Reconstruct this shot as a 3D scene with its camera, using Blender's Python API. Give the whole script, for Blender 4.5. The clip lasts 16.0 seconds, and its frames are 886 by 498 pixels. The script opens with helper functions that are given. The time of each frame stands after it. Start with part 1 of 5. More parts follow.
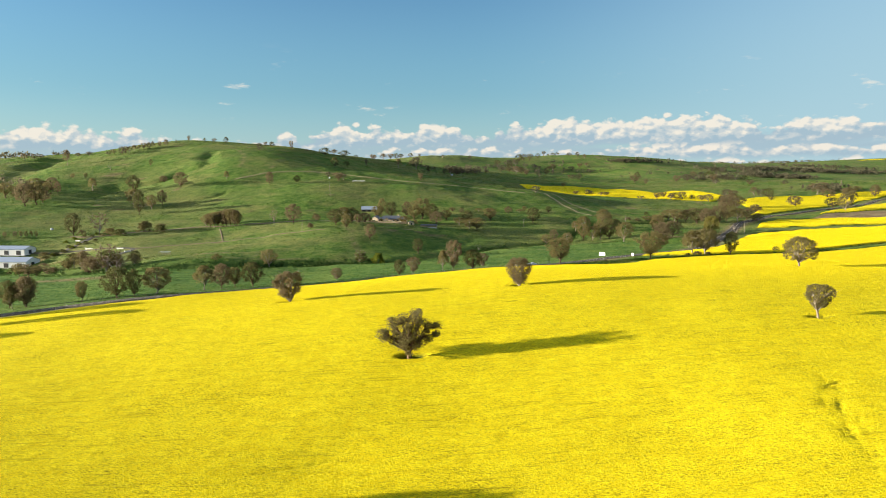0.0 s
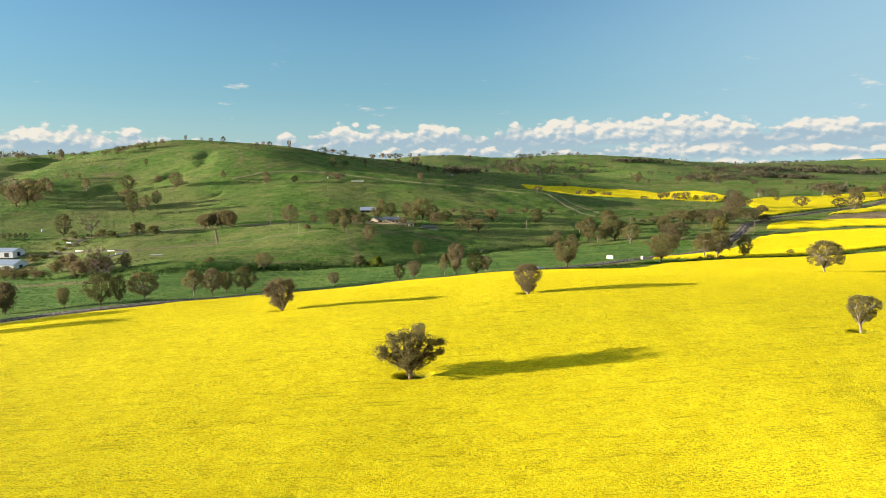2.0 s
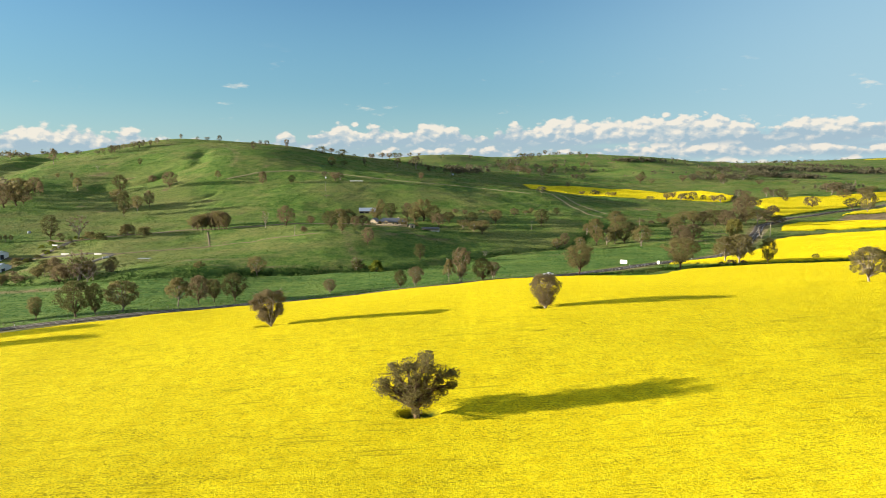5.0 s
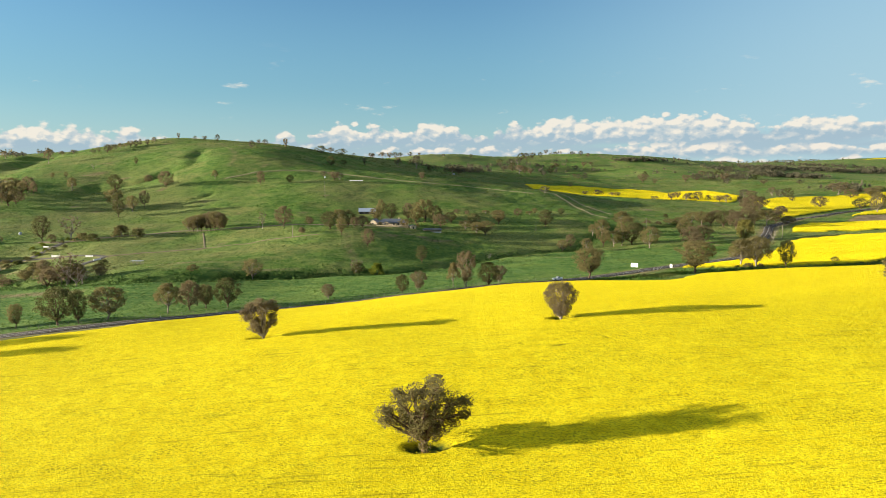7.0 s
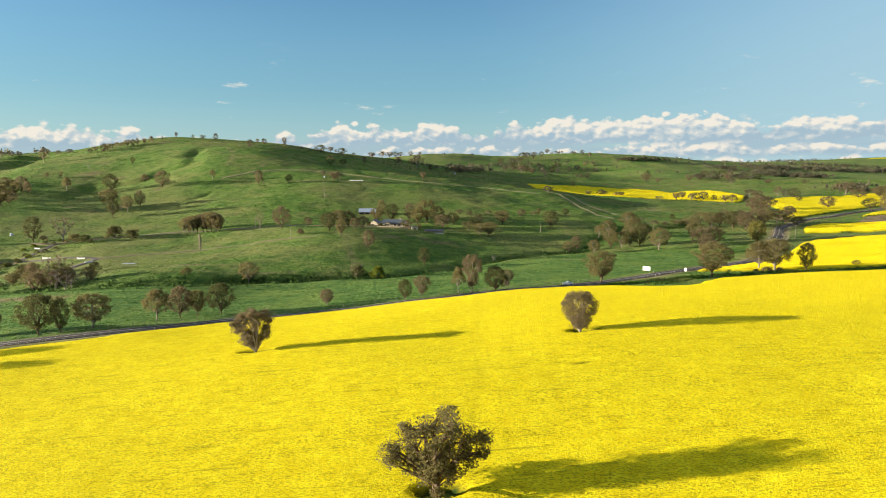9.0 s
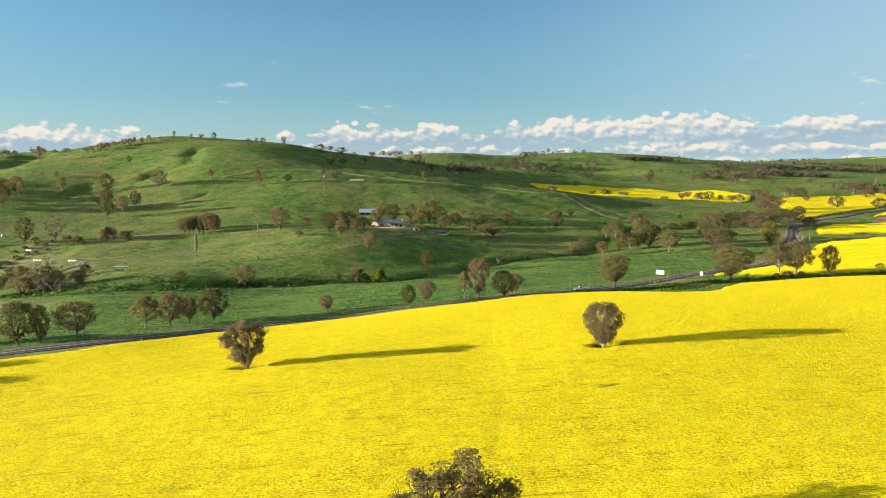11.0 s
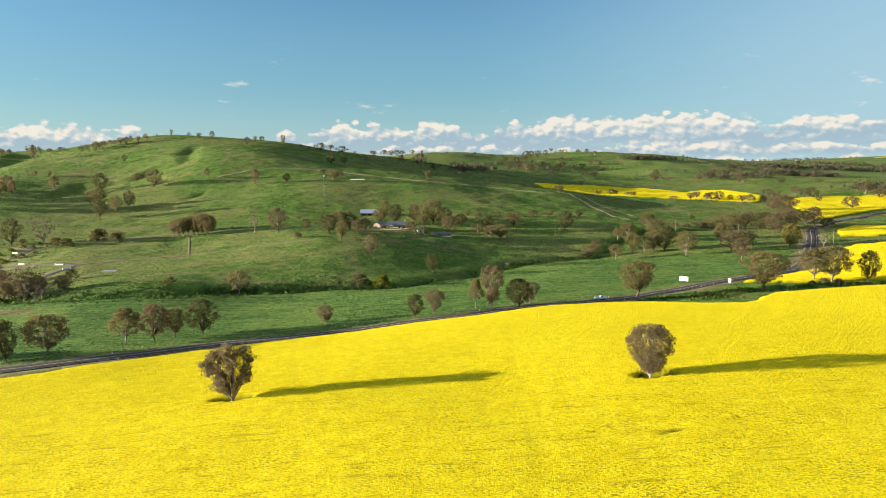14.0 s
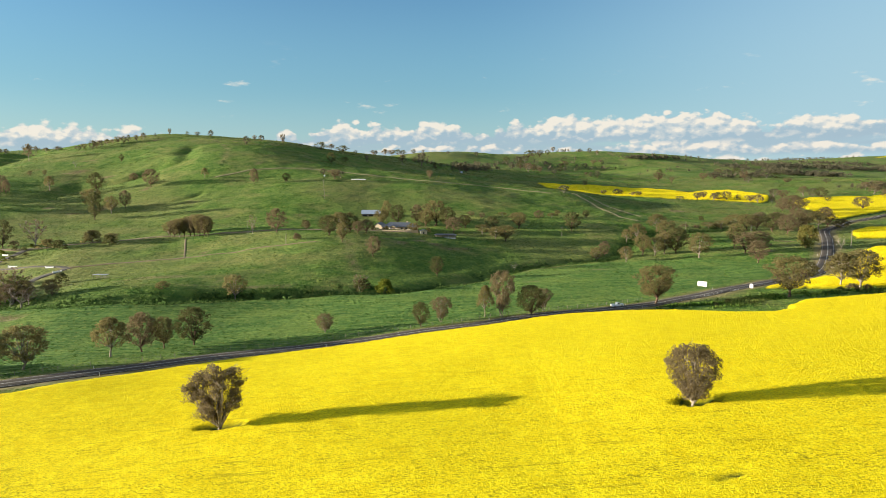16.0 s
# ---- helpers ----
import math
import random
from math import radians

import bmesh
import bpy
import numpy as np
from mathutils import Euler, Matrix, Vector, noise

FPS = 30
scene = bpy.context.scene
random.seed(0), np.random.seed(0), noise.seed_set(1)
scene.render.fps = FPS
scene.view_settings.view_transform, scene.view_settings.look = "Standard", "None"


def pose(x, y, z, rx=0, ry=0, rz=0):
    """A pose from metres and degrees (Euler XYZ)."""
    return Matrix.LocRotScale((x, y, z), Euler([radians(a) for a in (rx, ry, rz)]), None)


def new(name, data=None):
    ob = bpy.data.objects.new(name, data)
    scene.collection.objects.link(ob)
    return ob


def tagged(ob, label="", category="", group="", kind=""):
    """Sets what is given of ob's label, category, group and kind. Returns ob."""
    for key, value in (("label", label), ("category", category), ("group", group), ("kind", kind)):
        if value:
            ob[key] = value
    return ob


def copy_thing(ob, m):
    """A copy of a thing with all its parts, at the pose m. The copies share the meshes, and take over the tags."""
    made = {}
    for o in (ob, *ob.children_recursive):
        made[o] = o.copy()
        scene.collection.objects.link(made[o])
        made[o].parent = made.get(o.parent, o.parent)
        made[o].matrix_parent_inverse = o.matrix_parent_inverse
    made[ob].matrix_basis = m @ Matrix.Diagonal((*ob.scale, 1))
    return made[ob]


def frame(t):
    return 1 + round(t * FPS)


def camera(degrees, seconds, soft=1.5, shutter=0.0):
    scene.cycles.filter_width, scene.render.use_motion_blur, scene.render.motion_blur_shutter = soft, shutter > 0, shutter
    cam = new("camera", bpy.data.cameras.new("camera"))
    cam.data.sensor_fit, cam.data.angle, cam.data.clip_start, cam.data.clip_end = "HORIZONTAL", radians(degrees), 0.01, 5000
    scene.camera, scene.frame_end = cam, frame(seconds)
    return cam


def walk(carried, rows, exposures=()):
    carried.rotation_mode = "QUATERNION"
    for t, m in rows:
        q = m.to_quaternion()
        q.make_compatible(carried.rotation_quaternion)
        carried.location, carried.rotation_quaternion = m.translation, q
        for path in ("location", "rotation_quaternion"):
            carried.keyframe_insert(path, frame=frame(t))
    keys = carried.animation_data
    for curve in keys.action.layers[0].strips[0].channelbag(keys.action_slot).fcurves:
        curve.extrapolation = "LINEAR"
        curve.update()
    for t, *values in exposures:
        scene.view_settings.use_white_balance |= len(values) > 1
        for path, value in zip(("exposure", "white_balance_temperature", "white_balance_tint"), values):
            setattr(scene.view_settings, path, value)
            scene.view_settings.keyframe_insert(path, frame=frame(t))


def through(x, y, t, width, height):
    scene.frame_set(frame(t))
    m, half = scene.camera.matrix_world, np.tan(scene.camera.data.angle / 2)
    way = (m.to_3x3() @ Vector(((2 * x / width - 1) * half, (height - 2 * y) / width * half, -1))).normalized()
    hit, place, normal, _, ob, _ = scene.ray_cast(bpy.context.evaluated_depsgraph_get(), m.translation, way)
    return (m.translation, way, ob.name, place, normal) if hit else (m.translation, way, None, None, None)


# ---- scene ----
FIELD_OF_VIEW = 67.65
cam = camera(FIELD_OF_VIEW, 16.0, soft=0.95)
PATH = [
    (0.0, pose(0.000, 0.000, 46.000, 83.6954, 0, 0.0000)),
    (1.0, pose(-0.579, 8.120, 46.013, 83.6980, 0, -0.0267)),
    (2.0, pose(-1.233, 16.127, 46.024, 83.6962, 0, -0.0503)),
    (3.0, pose(-1.956, 24.032, 46.033, 83.6904, 0, -0.0706)),
    (4.0, pose(-2.744, 31.847, 46.041, 83.6812, 0, -0.0877)),
    (5.0, pose(-3.593, 39.584, 46.047, 83.6690, 0, -0.1014)),
    (6.0, pose(-4.496, 47.256, 46.051, 83.6544, 0, -0.1117)),
    (7.0, pose(-5.450, 54.875, 46.054, 83.6378, 0, -0.1186)),
    (8.0, pose(-6.449, 62.452, 46.055, 83.6199, 0, -0.1221)),
    (9.0, pose(-7.490, 69.999, 46.054, 83.6010, 0, -0.1220)),
    (10.0, pose(-8.566, 77.530, 46.051, 83.5817, 0, -0.1184)),
    (11.0, pose(-9.674, 85.055, 46.047, 83.5625, 0, -0.1111)),
    (12.0, pose(-10.808, 92.587, 46.041, 83.5439, 0, -0.1002)),
    (13.0, pose(-11.964, 100.138, 46.033, 83.5264, 0, -0.0856)),
    (14.0, pose(-13.136, 107.720, 46.024, 83.5105, 0, -0.0672)),
    (15.0, pose(-14.321, 115.345, 46.013, 83.4967, 0, -0.0450)),
    (16.0, pose(-15.513, 123.026, 46.000, 83.4856, 0, -0.0190)),
]
EXPOSURE = 1.83
SUN_POWER, SUN_COLOR = 5.0, (1.0, 0.88, 0.70)
SKY_STRENGTH = 0.062
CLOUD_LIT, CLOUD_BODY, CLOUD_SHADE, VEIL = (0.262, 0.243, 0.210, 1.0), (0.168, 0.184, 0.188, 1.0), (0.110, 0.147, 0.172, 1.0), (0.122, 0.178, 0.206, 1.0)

walk(cam, PATH, exposures=[(0.0, EXPOSURE), (16.0, EXPOSURE)])

# ---- daylight ----
SUN_ELEVATION, SUN_FROM = 7.3, 266.0  # degrees; compass bearing that the light comes from, +y being north


def make_world():
    world = bpy.data.worlds.new("sky")
    scene.world = world
    world.use_nodes = True
    t = world.node_tree
    t.nodes.clear()
    N, K = t.nodes.new, t.links.new

    def maths(op, a, b=None, clamp=False):
        n = N("ShaderNodeMath")
        n.operation, n.use_clamp = op, clamp
        for i, v in enumerate((a, b)):
            if v is None:
                continue
            if isinstance(v, (int, float)):
                n.inputs[i].default_value = v
            else:
                K(v, n.inputs[i])
        return n.outputs[0]

    def ramp(value, lo, hi):
        n = N("ShaderNodeMapRange")
        n.interpolation_type = "SMOOTHSTEP"
        K(value, n.inputs[0])
        n.inputs[1].default_value, n.inputs[2].default_value = lo, hi
        return n.outputs[0]

    def blend(fac, a, b):
        n = N("ShaderNodeMix")
        n.data_type = "RGBA"
        for i, v in ((0, fac), (6, a), (7, b)):
            if isinstance(v, (tuple, float, int)):
                n.inputs[i].default_value = v
            else:
                K(v, n.inputs[i])
        return n.outputs[2]

    sky = N("ShaderNodeTexSky")
    sky.sky_type, sky.sun_disc = "NISHITA", False
    sky.sun_elevation, sky.sun_rotation = radians(SUN_ELEVATION), radians(SUN_FROM)
    sky.altitude, sky.air_density, sky.dust_density, sky.ozone_density = 300, 1.0, 0.1, 2.6
    co = N("ShaderNodeTexCoord")
    sep = N("ShaderNodeSeparateXYZ")
    K(co.outputs["Generated"], sep.inputs[0])
    x, y, z = sep.outputs
    azim = maths("ARCTAN2", x, y)
    elev = maths("ARCSINE", z)

    def puffs(lift, scale_a, scale_e, detail, seed, rough=0.56):
        """Noise over the sky, seen a little higher up and nearer the sun."""
        c = N("ShaderNodeCombineXYZ")
        K(maths("MULTIPLY", maths("SUBTRACT", azim, lift * 0.9), scale_a), c.inputs[0])
        K(maths("MULTIPLY", maths("ADD", elev, lift), scale_e), c.inputs[1])
        c.inputs[2].default_value = seed
        n = N("ShaderNodeTexNoise")
        n.inputs["Scale"].default_value, n.inputs["Detail"].default_value, n.inputs["Roughness"].default_value = 1.0, detail, rough
        K(c.outputs[0], n.inputs["Vector"])
        return n.outputs[0]

    def cells(lift, scale_a, scale_e, seed):
        """Rounded heaps: the way to the middle of the nearest one."""
        c = N("ShaderNodeCombineXYZ")
        for i, (value, scale, shift) in enumerate(((maths("SUBTRACT", azim, lift * 0.9), scale_a, 20.0), (maths("ADD", elev, lift), scale_e, 31.0))):
            waver = maths("MULTIPLY", maths("SUBTRACT", puffs(lift, scale_a * 1.4, scale_e * 1.4, 3, seed + shift), 0.5), 0.9)
            K(maths("ADD", maths("MULTIPLY", value, scale), waver), c.inputs[i])
        c.inputs[2].default_value = seed
        n = N("ShaderNodeTexVoronoi")
        n.feature = "SMOOTH_F1"
        n.inputs["Scale"].default_value, n.inputs["Smoothness"].default_value = 1.0, 0.25
        K(c.outputs[0], n.inputs["Vector"])
        return n.outputs["Distance"]

    # a bank of fair-weather cumulus low along the horizon, lower in the west, over a second, farther row
    lower = maths("MULTIPLY", maths("SUBTRACT", 1.0, ramp(azim, -0.40, 0.02)), 0.013)

    def lumps(lift, seed):
        """The bulges of the heaps, seen a little higher up."""
        wide, small = maths("MULTIPLY", cells(lift, 40, 66, seed), -0.34), maths("MULTIPLY", cells(lift, 105, 160, seed + 2.0), -0.15)
        return maths("ADD", maths("ADD", wide, small), maths("MULTIPLY", puffs(lift, 60, 90, 5, seed + 5.0, 0.6), 0.22))

    def stack(foot, tall, seed):
        """How far a place lies below the top of its heap, for flat-footed heaps of uneven height."""
        crest = maths("MULTIPLY", ramp(maths("ADD", puffs(0.0, 8.5, 3.0, 3, seed + 9.0, 0.6), maths("MULTIPLY", ramp(azim, -0.1, 0.35), 0.09)), 0.31, 0.68), tall)
        over = maths("SUBTRACT", maths("ADD", elev, lower), foot)
        return maths("SUBTRACT", crest, over), over

    bright = N("ShaderNodeVectorMath")
    bright.operation = "SCALE"
    K(sky.outputs[0], bright.inputs[0])
    bright.inputs["Scale"].default_value = SKY_STRENGTH
    tint = N("ShaderNodeHueSaturation")
    tint.inputs["Saturation"].default_value = 1.12
    K(bright.outputs[0], tint.inputs["Color"])
    mixed = blend(maths("MULTIPLY", maths("SUBTRACT", 1.0, ramp(elev, 0.10, 0.30)), 0.5), tint.outputs[0], (0.052, 0.120, 0.157, 1.0))
    haze = maths("MULTIPLY", maths("SUBTRACT", 1.0, ramp(elev, 0.0, 0.13)), 0.45)
    mixed = blend(haze, mixed, VEIL)
    east = maths("MULTIPLY", ramp(azim, 0.0, 0.7), maths("SUBTRACT", 1.0, ramp(elev, 0.06, 0.55)))  # veil colour painted over the eastern sky to brighten it
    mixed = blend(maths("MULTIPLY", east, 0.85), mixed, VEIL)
    wisp = maths("MULTIPLY", ramp(puffs(0.0, 15, 46, 6, 40.0), 0.63, 0.76), maths("MULTIPLY", ramp(elev, 0.075, 0.09), maths("SUBTRACT", 1.0, ramp(elev, 0.11, 0.19))))
    mixed = blend(maths("MULTIPLY", wisp, 0.75), mixed, CLOUD_LIT)
    base = maths("MULTIPLY", ramp(maths("ADD", elev, lower), 0.020, 0.040), maths("SUBTRACT", 1.0, ramp(maths("ADD", elev, lower), 0.042, 0.062)))
    mixed = blend(maths("MULTIPLY", maths("MULTIPLY", base, ramp(puffs(0.0, 4, 30, 4, 61.0), 0.34, 0.56)), 0.85), mixed, CLOUD_SHADE)
    for foot, tall, seed in ((0.006, 0.020, 14.0), (0.026, 0.022, 27.0), (0.046, 0.037, 3.7)):
        under, over = stack(foot, tall, seed)
        here, above = lumps(0.0, seed), lumps(0.005, seed)
        uneven = maths("MULTIPLY", maths("ADD", here, 0.14), 0.055)
        flat = maths("ADD", over, maths("MULTIPLY", maths("SUBTRACT", puffs(0.0, 16, 30, 4, seed + 17.0), 0.5), 0.012))
        dense = maths("MULTIPLY", ramp(maths("ADD", under, uneven), -0.001, 0.006), ramp(flat, -0.005, 0.005))
        lit = maths("ADD", ramp(over, -0.002, tall * 0.75), maths("MULTIPLY", maths("SUBTRACT", here, above), 4.2))
        body = blend(ramp(lit, 0.08, 0.66), CLOUD_SHADE, CLOUD_BODY)
        mixed = blend(maths("MULTIPLY", dense, 0.92), mixed, blend(ramp(lit, 0.58, 1.12), body, CLOUD_LIT))
    # unseen cumulus added overhead, above the view, as pale fill light for the shadows
    c = N("ShaderNodeVectorMath")
    c.operation = "DIVIDE"
    K(co.outputs["Generated"], c.inputs[0])
    flat = N("ShaderNodeCombineXYZ")
    for i in range(3):
        K(maths("MAXIMUM", z, 0.2), flat.inputs[i])
    K(flat.outputs[0], c.inputs[1])
    field = N("ShaderNodeTexNoise")
    field.inputs["Scale"].default_value, field.inputs["Detail"].default_value = 1.7, 7.0
    K(c.outputs[0], field.inputs["Vector"])
    heaps = maths("MULTIPLY", ramp(field.outputs[0], 0.46, 0.54), ramp(elev, 0.32, 0.42))
    mixed = blend(maths("MULTIPLY", heaps, 0.9), mixed, blend(ramp(field.outputs[0], 0.58, 0.70), CLOUD_LIT, CLOUD_BODY))
    back = N("ShaderNodeBackground")
    K(mixed, back.inputs[0])
    back.inputs[1].default_value = 1.0
    K(back.outputs[0], N("ShaderNodeOutputWorld").inputs[0])


make_world()

sun_lamp = bpy.data.lights.new("sun", "SUN")
sun_lamp.energy, sun_lamp.angle, sun_lamp.color = SUN_POWER, radians(0.55), SUN_COLOR
sun = new("sun", sun_lamp)
away = Vector((-math.sin(radians(SUN_FROM)) * math.cos(radians(SUN_ELEVATION)), -math.cos(radians(SUN_FROM)) * math.cos(radians(SUN_ELEVATION)), -math.sin(radians(SUN_ELEVATION))))
sun.matrix_world = Matrix.Translation((-60, -20, 120)) @ away.to_track_quat("-Z", "Y").to_matrix().to_4x4()

# ---- materials ----


class Stuff:
    """A node material with short ways to add its nodes."""

    def __init__(self, name):
        self.mat = bpy.data.materials.new(name)
        self.mat.use_nodes = True
        self.t = self.mat.node_tree
        self.t.nodes.clear()
        self.out = self.t.nodes.new("ShaderNodeOutputMaterial")
        self.where = self.t.nodes.new("ShaderNodeNewGeometry")

    def put(self, socket, value):
        if isinstance(value, (int, float)) or (isinstance(value, tuple)):
            if isinstance(value, tuple) and len(value) == 3 and len(socket.default_value) == 4:
                value = (*value, 1.0)
            socket.default_value = value
        else:
            self.t.links.new(value, socket)

    def noise(self, size, detail=4.0, rough=0.55, stretch=None, turn=0.0):
        v = self.where.outputs["Position"]
        if stretch:
            m = self.t.nodes.new("ShaderNodeMapping")
            m.inputs["Rotation"].default_value = (0, 0, radians(turn))
            m.inputs["Scale"].default_value = stretch
            self.t.links.new(v, m.inputs[0])
            v = m.outputs[0]
        n = self.t.nodes.new("ShaderNodeTexNoise")
        n.inputs["Scale"].default_value, n.inputs["Detail"].default_value, n.inputs["Roughness"].default_value = 1 / size, detail, rough
        self.t.links.new(v, n.inputs["Vector"])
        return n.outputs[0]

    def step(self, value, lo, hi):
        n = self.t.nodes.new("ShaderNodeMapRange")
        n.interpolation_type = "SMOOTHSTEP"
        self.put(n.inputs[0], value)
        n.inputs[1].default_value, n.inputs[2].default_value = lo, hi
        return n.outputs[0]

    def mix(self, fac, a, b):
        n = self.t.nodes.new("ShaderNodeMix")
        n.data_type = "RGBA"
        self.put(n.inputs[0], fac), self.put(n.inputs[6], a), self.put(n.inputs[7], b)
        return n.outputs[2]

    def sum(self, op, a, b):
        n = self.t.nodes.new("ShaderNodeMath")
        n.operation = op
        self.put(n.inputs[0], a), self.put(n.inputs[1], b)
        return n.outputs[0]

    def attribute(self, name):
        n = self.t.nodes.new("ShaderNodeAttribute")
        n.attribute_name = name
        return n.outputs["Fac"]

    def chance(self):
        n = self.t.nodes.new("ShaderNodeObjectInfo")
        return n.outputs["Random"]

    def island(self):
        return self.where.outputs["Random Per Island"]

    def bump(self, height, distance, strength=1.0):
        n = self.t.nodes.new("ShaderNodeBump")
        n.inputs["Strength"].default_value, n.inputs["Distance"].default_value = strength, distance
        self.put(n.inputs["Height"], height)
        return n.outputs[0]

    def surface(self, colour, rough=0.8, metal=0.0, normal=None, through=0.0, gloss=0.3):
        p = self.t.nodes.new("ShaderNodeBsdfPrincipled")
        self.put(p.inputs["Base Color"], colour), self.put(p.inputs["Roughness"], rough)
        p.inputs["Metallic"].default_value = metal
        p.inputs["Specular IOR Level"].default_value = gloss
        if normal is not None:
            self.t.links.new(normal, p.inputs["Normal"])
        last = p.outputs[0]
        if through:
            s = self.t.nodes.new("ShaderNodeBsdfTranslucent")
            self.put(s.inputs[0], colour)
            m = self.t.nodes.new("ShaderNodeMixShader")
            m.inputs[0].default_value = through
            self.t.links.new(last, m.inputs[1]), self.t.links.new(s.outputs[0], m.inputs[2])
            last = m.outputs[0]
        self.t.links.new(last, self.out.inputs[0])
        return self.mat


def grass_material(name, through=0.0, dim=1.0):
    s = Stuff(name)
    fine, tuft, mid, wide, huge = s.noise(0.8, 4, 0.65), s.noise(2.3, 4, 0.62), s.noise(9, 4), s.noise(46, 4), s.noise(210, 3)
    green = s.mix(s.step(mid, 0.38, 0.62), (0.061, 0.128, 0.020), (0.110, 0.185, 0.032))
    olive = s.mix(s.step(mid, 0.40, 0.60), (0.106, 0.148, 0.036), (0.167, 0.189, 0.054))
    c = s.mix(s.step(wide, 0.44, 0.62), green, olive)
    c = s.mix(s.sum("MULTIPLY", s.step(huge, 0.46, 0.60), 0.55), c, (0.178, 0.189, 0.061))
    rows = s.noise(1.0, 3, 0.6, (0.035, 0.36, 1.0), 38)
    crop = s.mix(s.step(rows, 0.40, 0.60), (0.054, 0.122, 0.025), (0.108, 0.192, 0.042))
    crop = s.mix(s.sum("MULTIPLY", s.step(wide, 0.48, 0.66), 0.5), crop, (0.180, 0.250, 0.056))
    c = s.mix(s.attribute("crop"), c, crop)
    c = s.mix(s.sum("MULTIPLY", s.step(tuft, 0.52, 0.66), 0.65), c, (0.040, 0.095, 0.016))
    c = s.mix(s.sum("MULTIPLY", s.step(tuft, 0.46, 0.34), 0.6), c, (0.207, 0.248, 0.054))
    soil = s.mix(s.step(mid, 0.35, 0.65), (0.155, 0.105, 0.060), (0.270, 0.200, 0.120))
    c = s.mix(s.sum("MULTIPLY", s.attribute("soil"), s.step(fine, 0.28, 0.50)), c, soil)
    rush = s.mix(s.step(mid, 0.4, 0.6), (0.040, 0.078, 0.020), (0.066, 0.112, 0.028))
    c = s.mix(s.attribute("rushes"), c, rush)
    high = s.sum("ADD", s.sum("MULTIPLY", fine, 0.35), s.sum("MULTIPLY", tuft, 1.2))
    if through:
        c = s.mix(s.island(), s.mix(1 - dim, c, (0.0, 0.0, 0.0)), s.mix(1 - dim * 0.6, c, (0.0, 0.0, 0.0)))
    return s.surface(c, 0.95, normal=None if through else s.bump(high, 1.0, 0.9), through=through, gloss=0.1)


def canola_material(name, green):
    s = Stuff(name)
    fine, mid, wide = s.noise(0.28, 2, 0.6), s.noise(2.4, 4), s.noise(34, 3)
    specks = s.noise(1.0, 4, 0.66, (1.9, 3.6, 3.0), -6)
    drill = s.noise(1.0, 4, 0.62, (0.07, 1.3, 1.0), -5)
    c = s.mix(s.step(mid, 0.3, 0.7), CANOLA_DEEP, CANOLA_BRIGHT)
    c = s.mix(s.sum("MULTIPLY", s.step(wide, 0.50, 0.72), 0.35), c, CANOLA_PALE)
    sparse = s.sum("ADD", 0.62, s.sum("MULTIPLY", s.step(s.noise(6.5, 4, 0.6, (0.4, 1.0, 1.0), -9), 0.45, 0.68), 0.38))
    sep = s.t.nodes.new("ShaderNodeSeparateXYZ")
    s.t.links.new(s.where.outputs["Position"], sep.inputs[0])
    gap_share = s.sum("MULTIPLY", s.sum("SUBTRACT", 1.0, s.sum("MULTIPLY", s.step(sep.outputs[1], 200, 330), 0.8)), green)  # gap colour fades out northwards, standing in for distance
    c = s.mix(s.sum("MULTIPLY", s.sum("MULTIPLY", s.step(specks, 0.48, 0.61), sparse), gap_share), c, (0.15, 0.145, 0.010))
    c = s.mix(s.sum("MULTIPLY", s.step(drill, 0.56, 0.70), s.sum("MULTIPLY", gap_share, 0.8)), c, (0.30, 0.25, 0.012))
    stem = s.mix(s.step(mid, 0.35, 0.65), (0.035, 0.060, 0.012), (0.075, 0.105, 0.020))
    c = s.mix(s.attribute("stems"), c, stem)
    high = s.sum("ADD", s.sum("MULTIPLY", fine, 0.45), s.sum("MULTIPLY", specks, 0.35))
    return s.surface(c, 0.9, normal=s.bump(high, 0.4, 1.0), through=0.2, gloss=0.06)


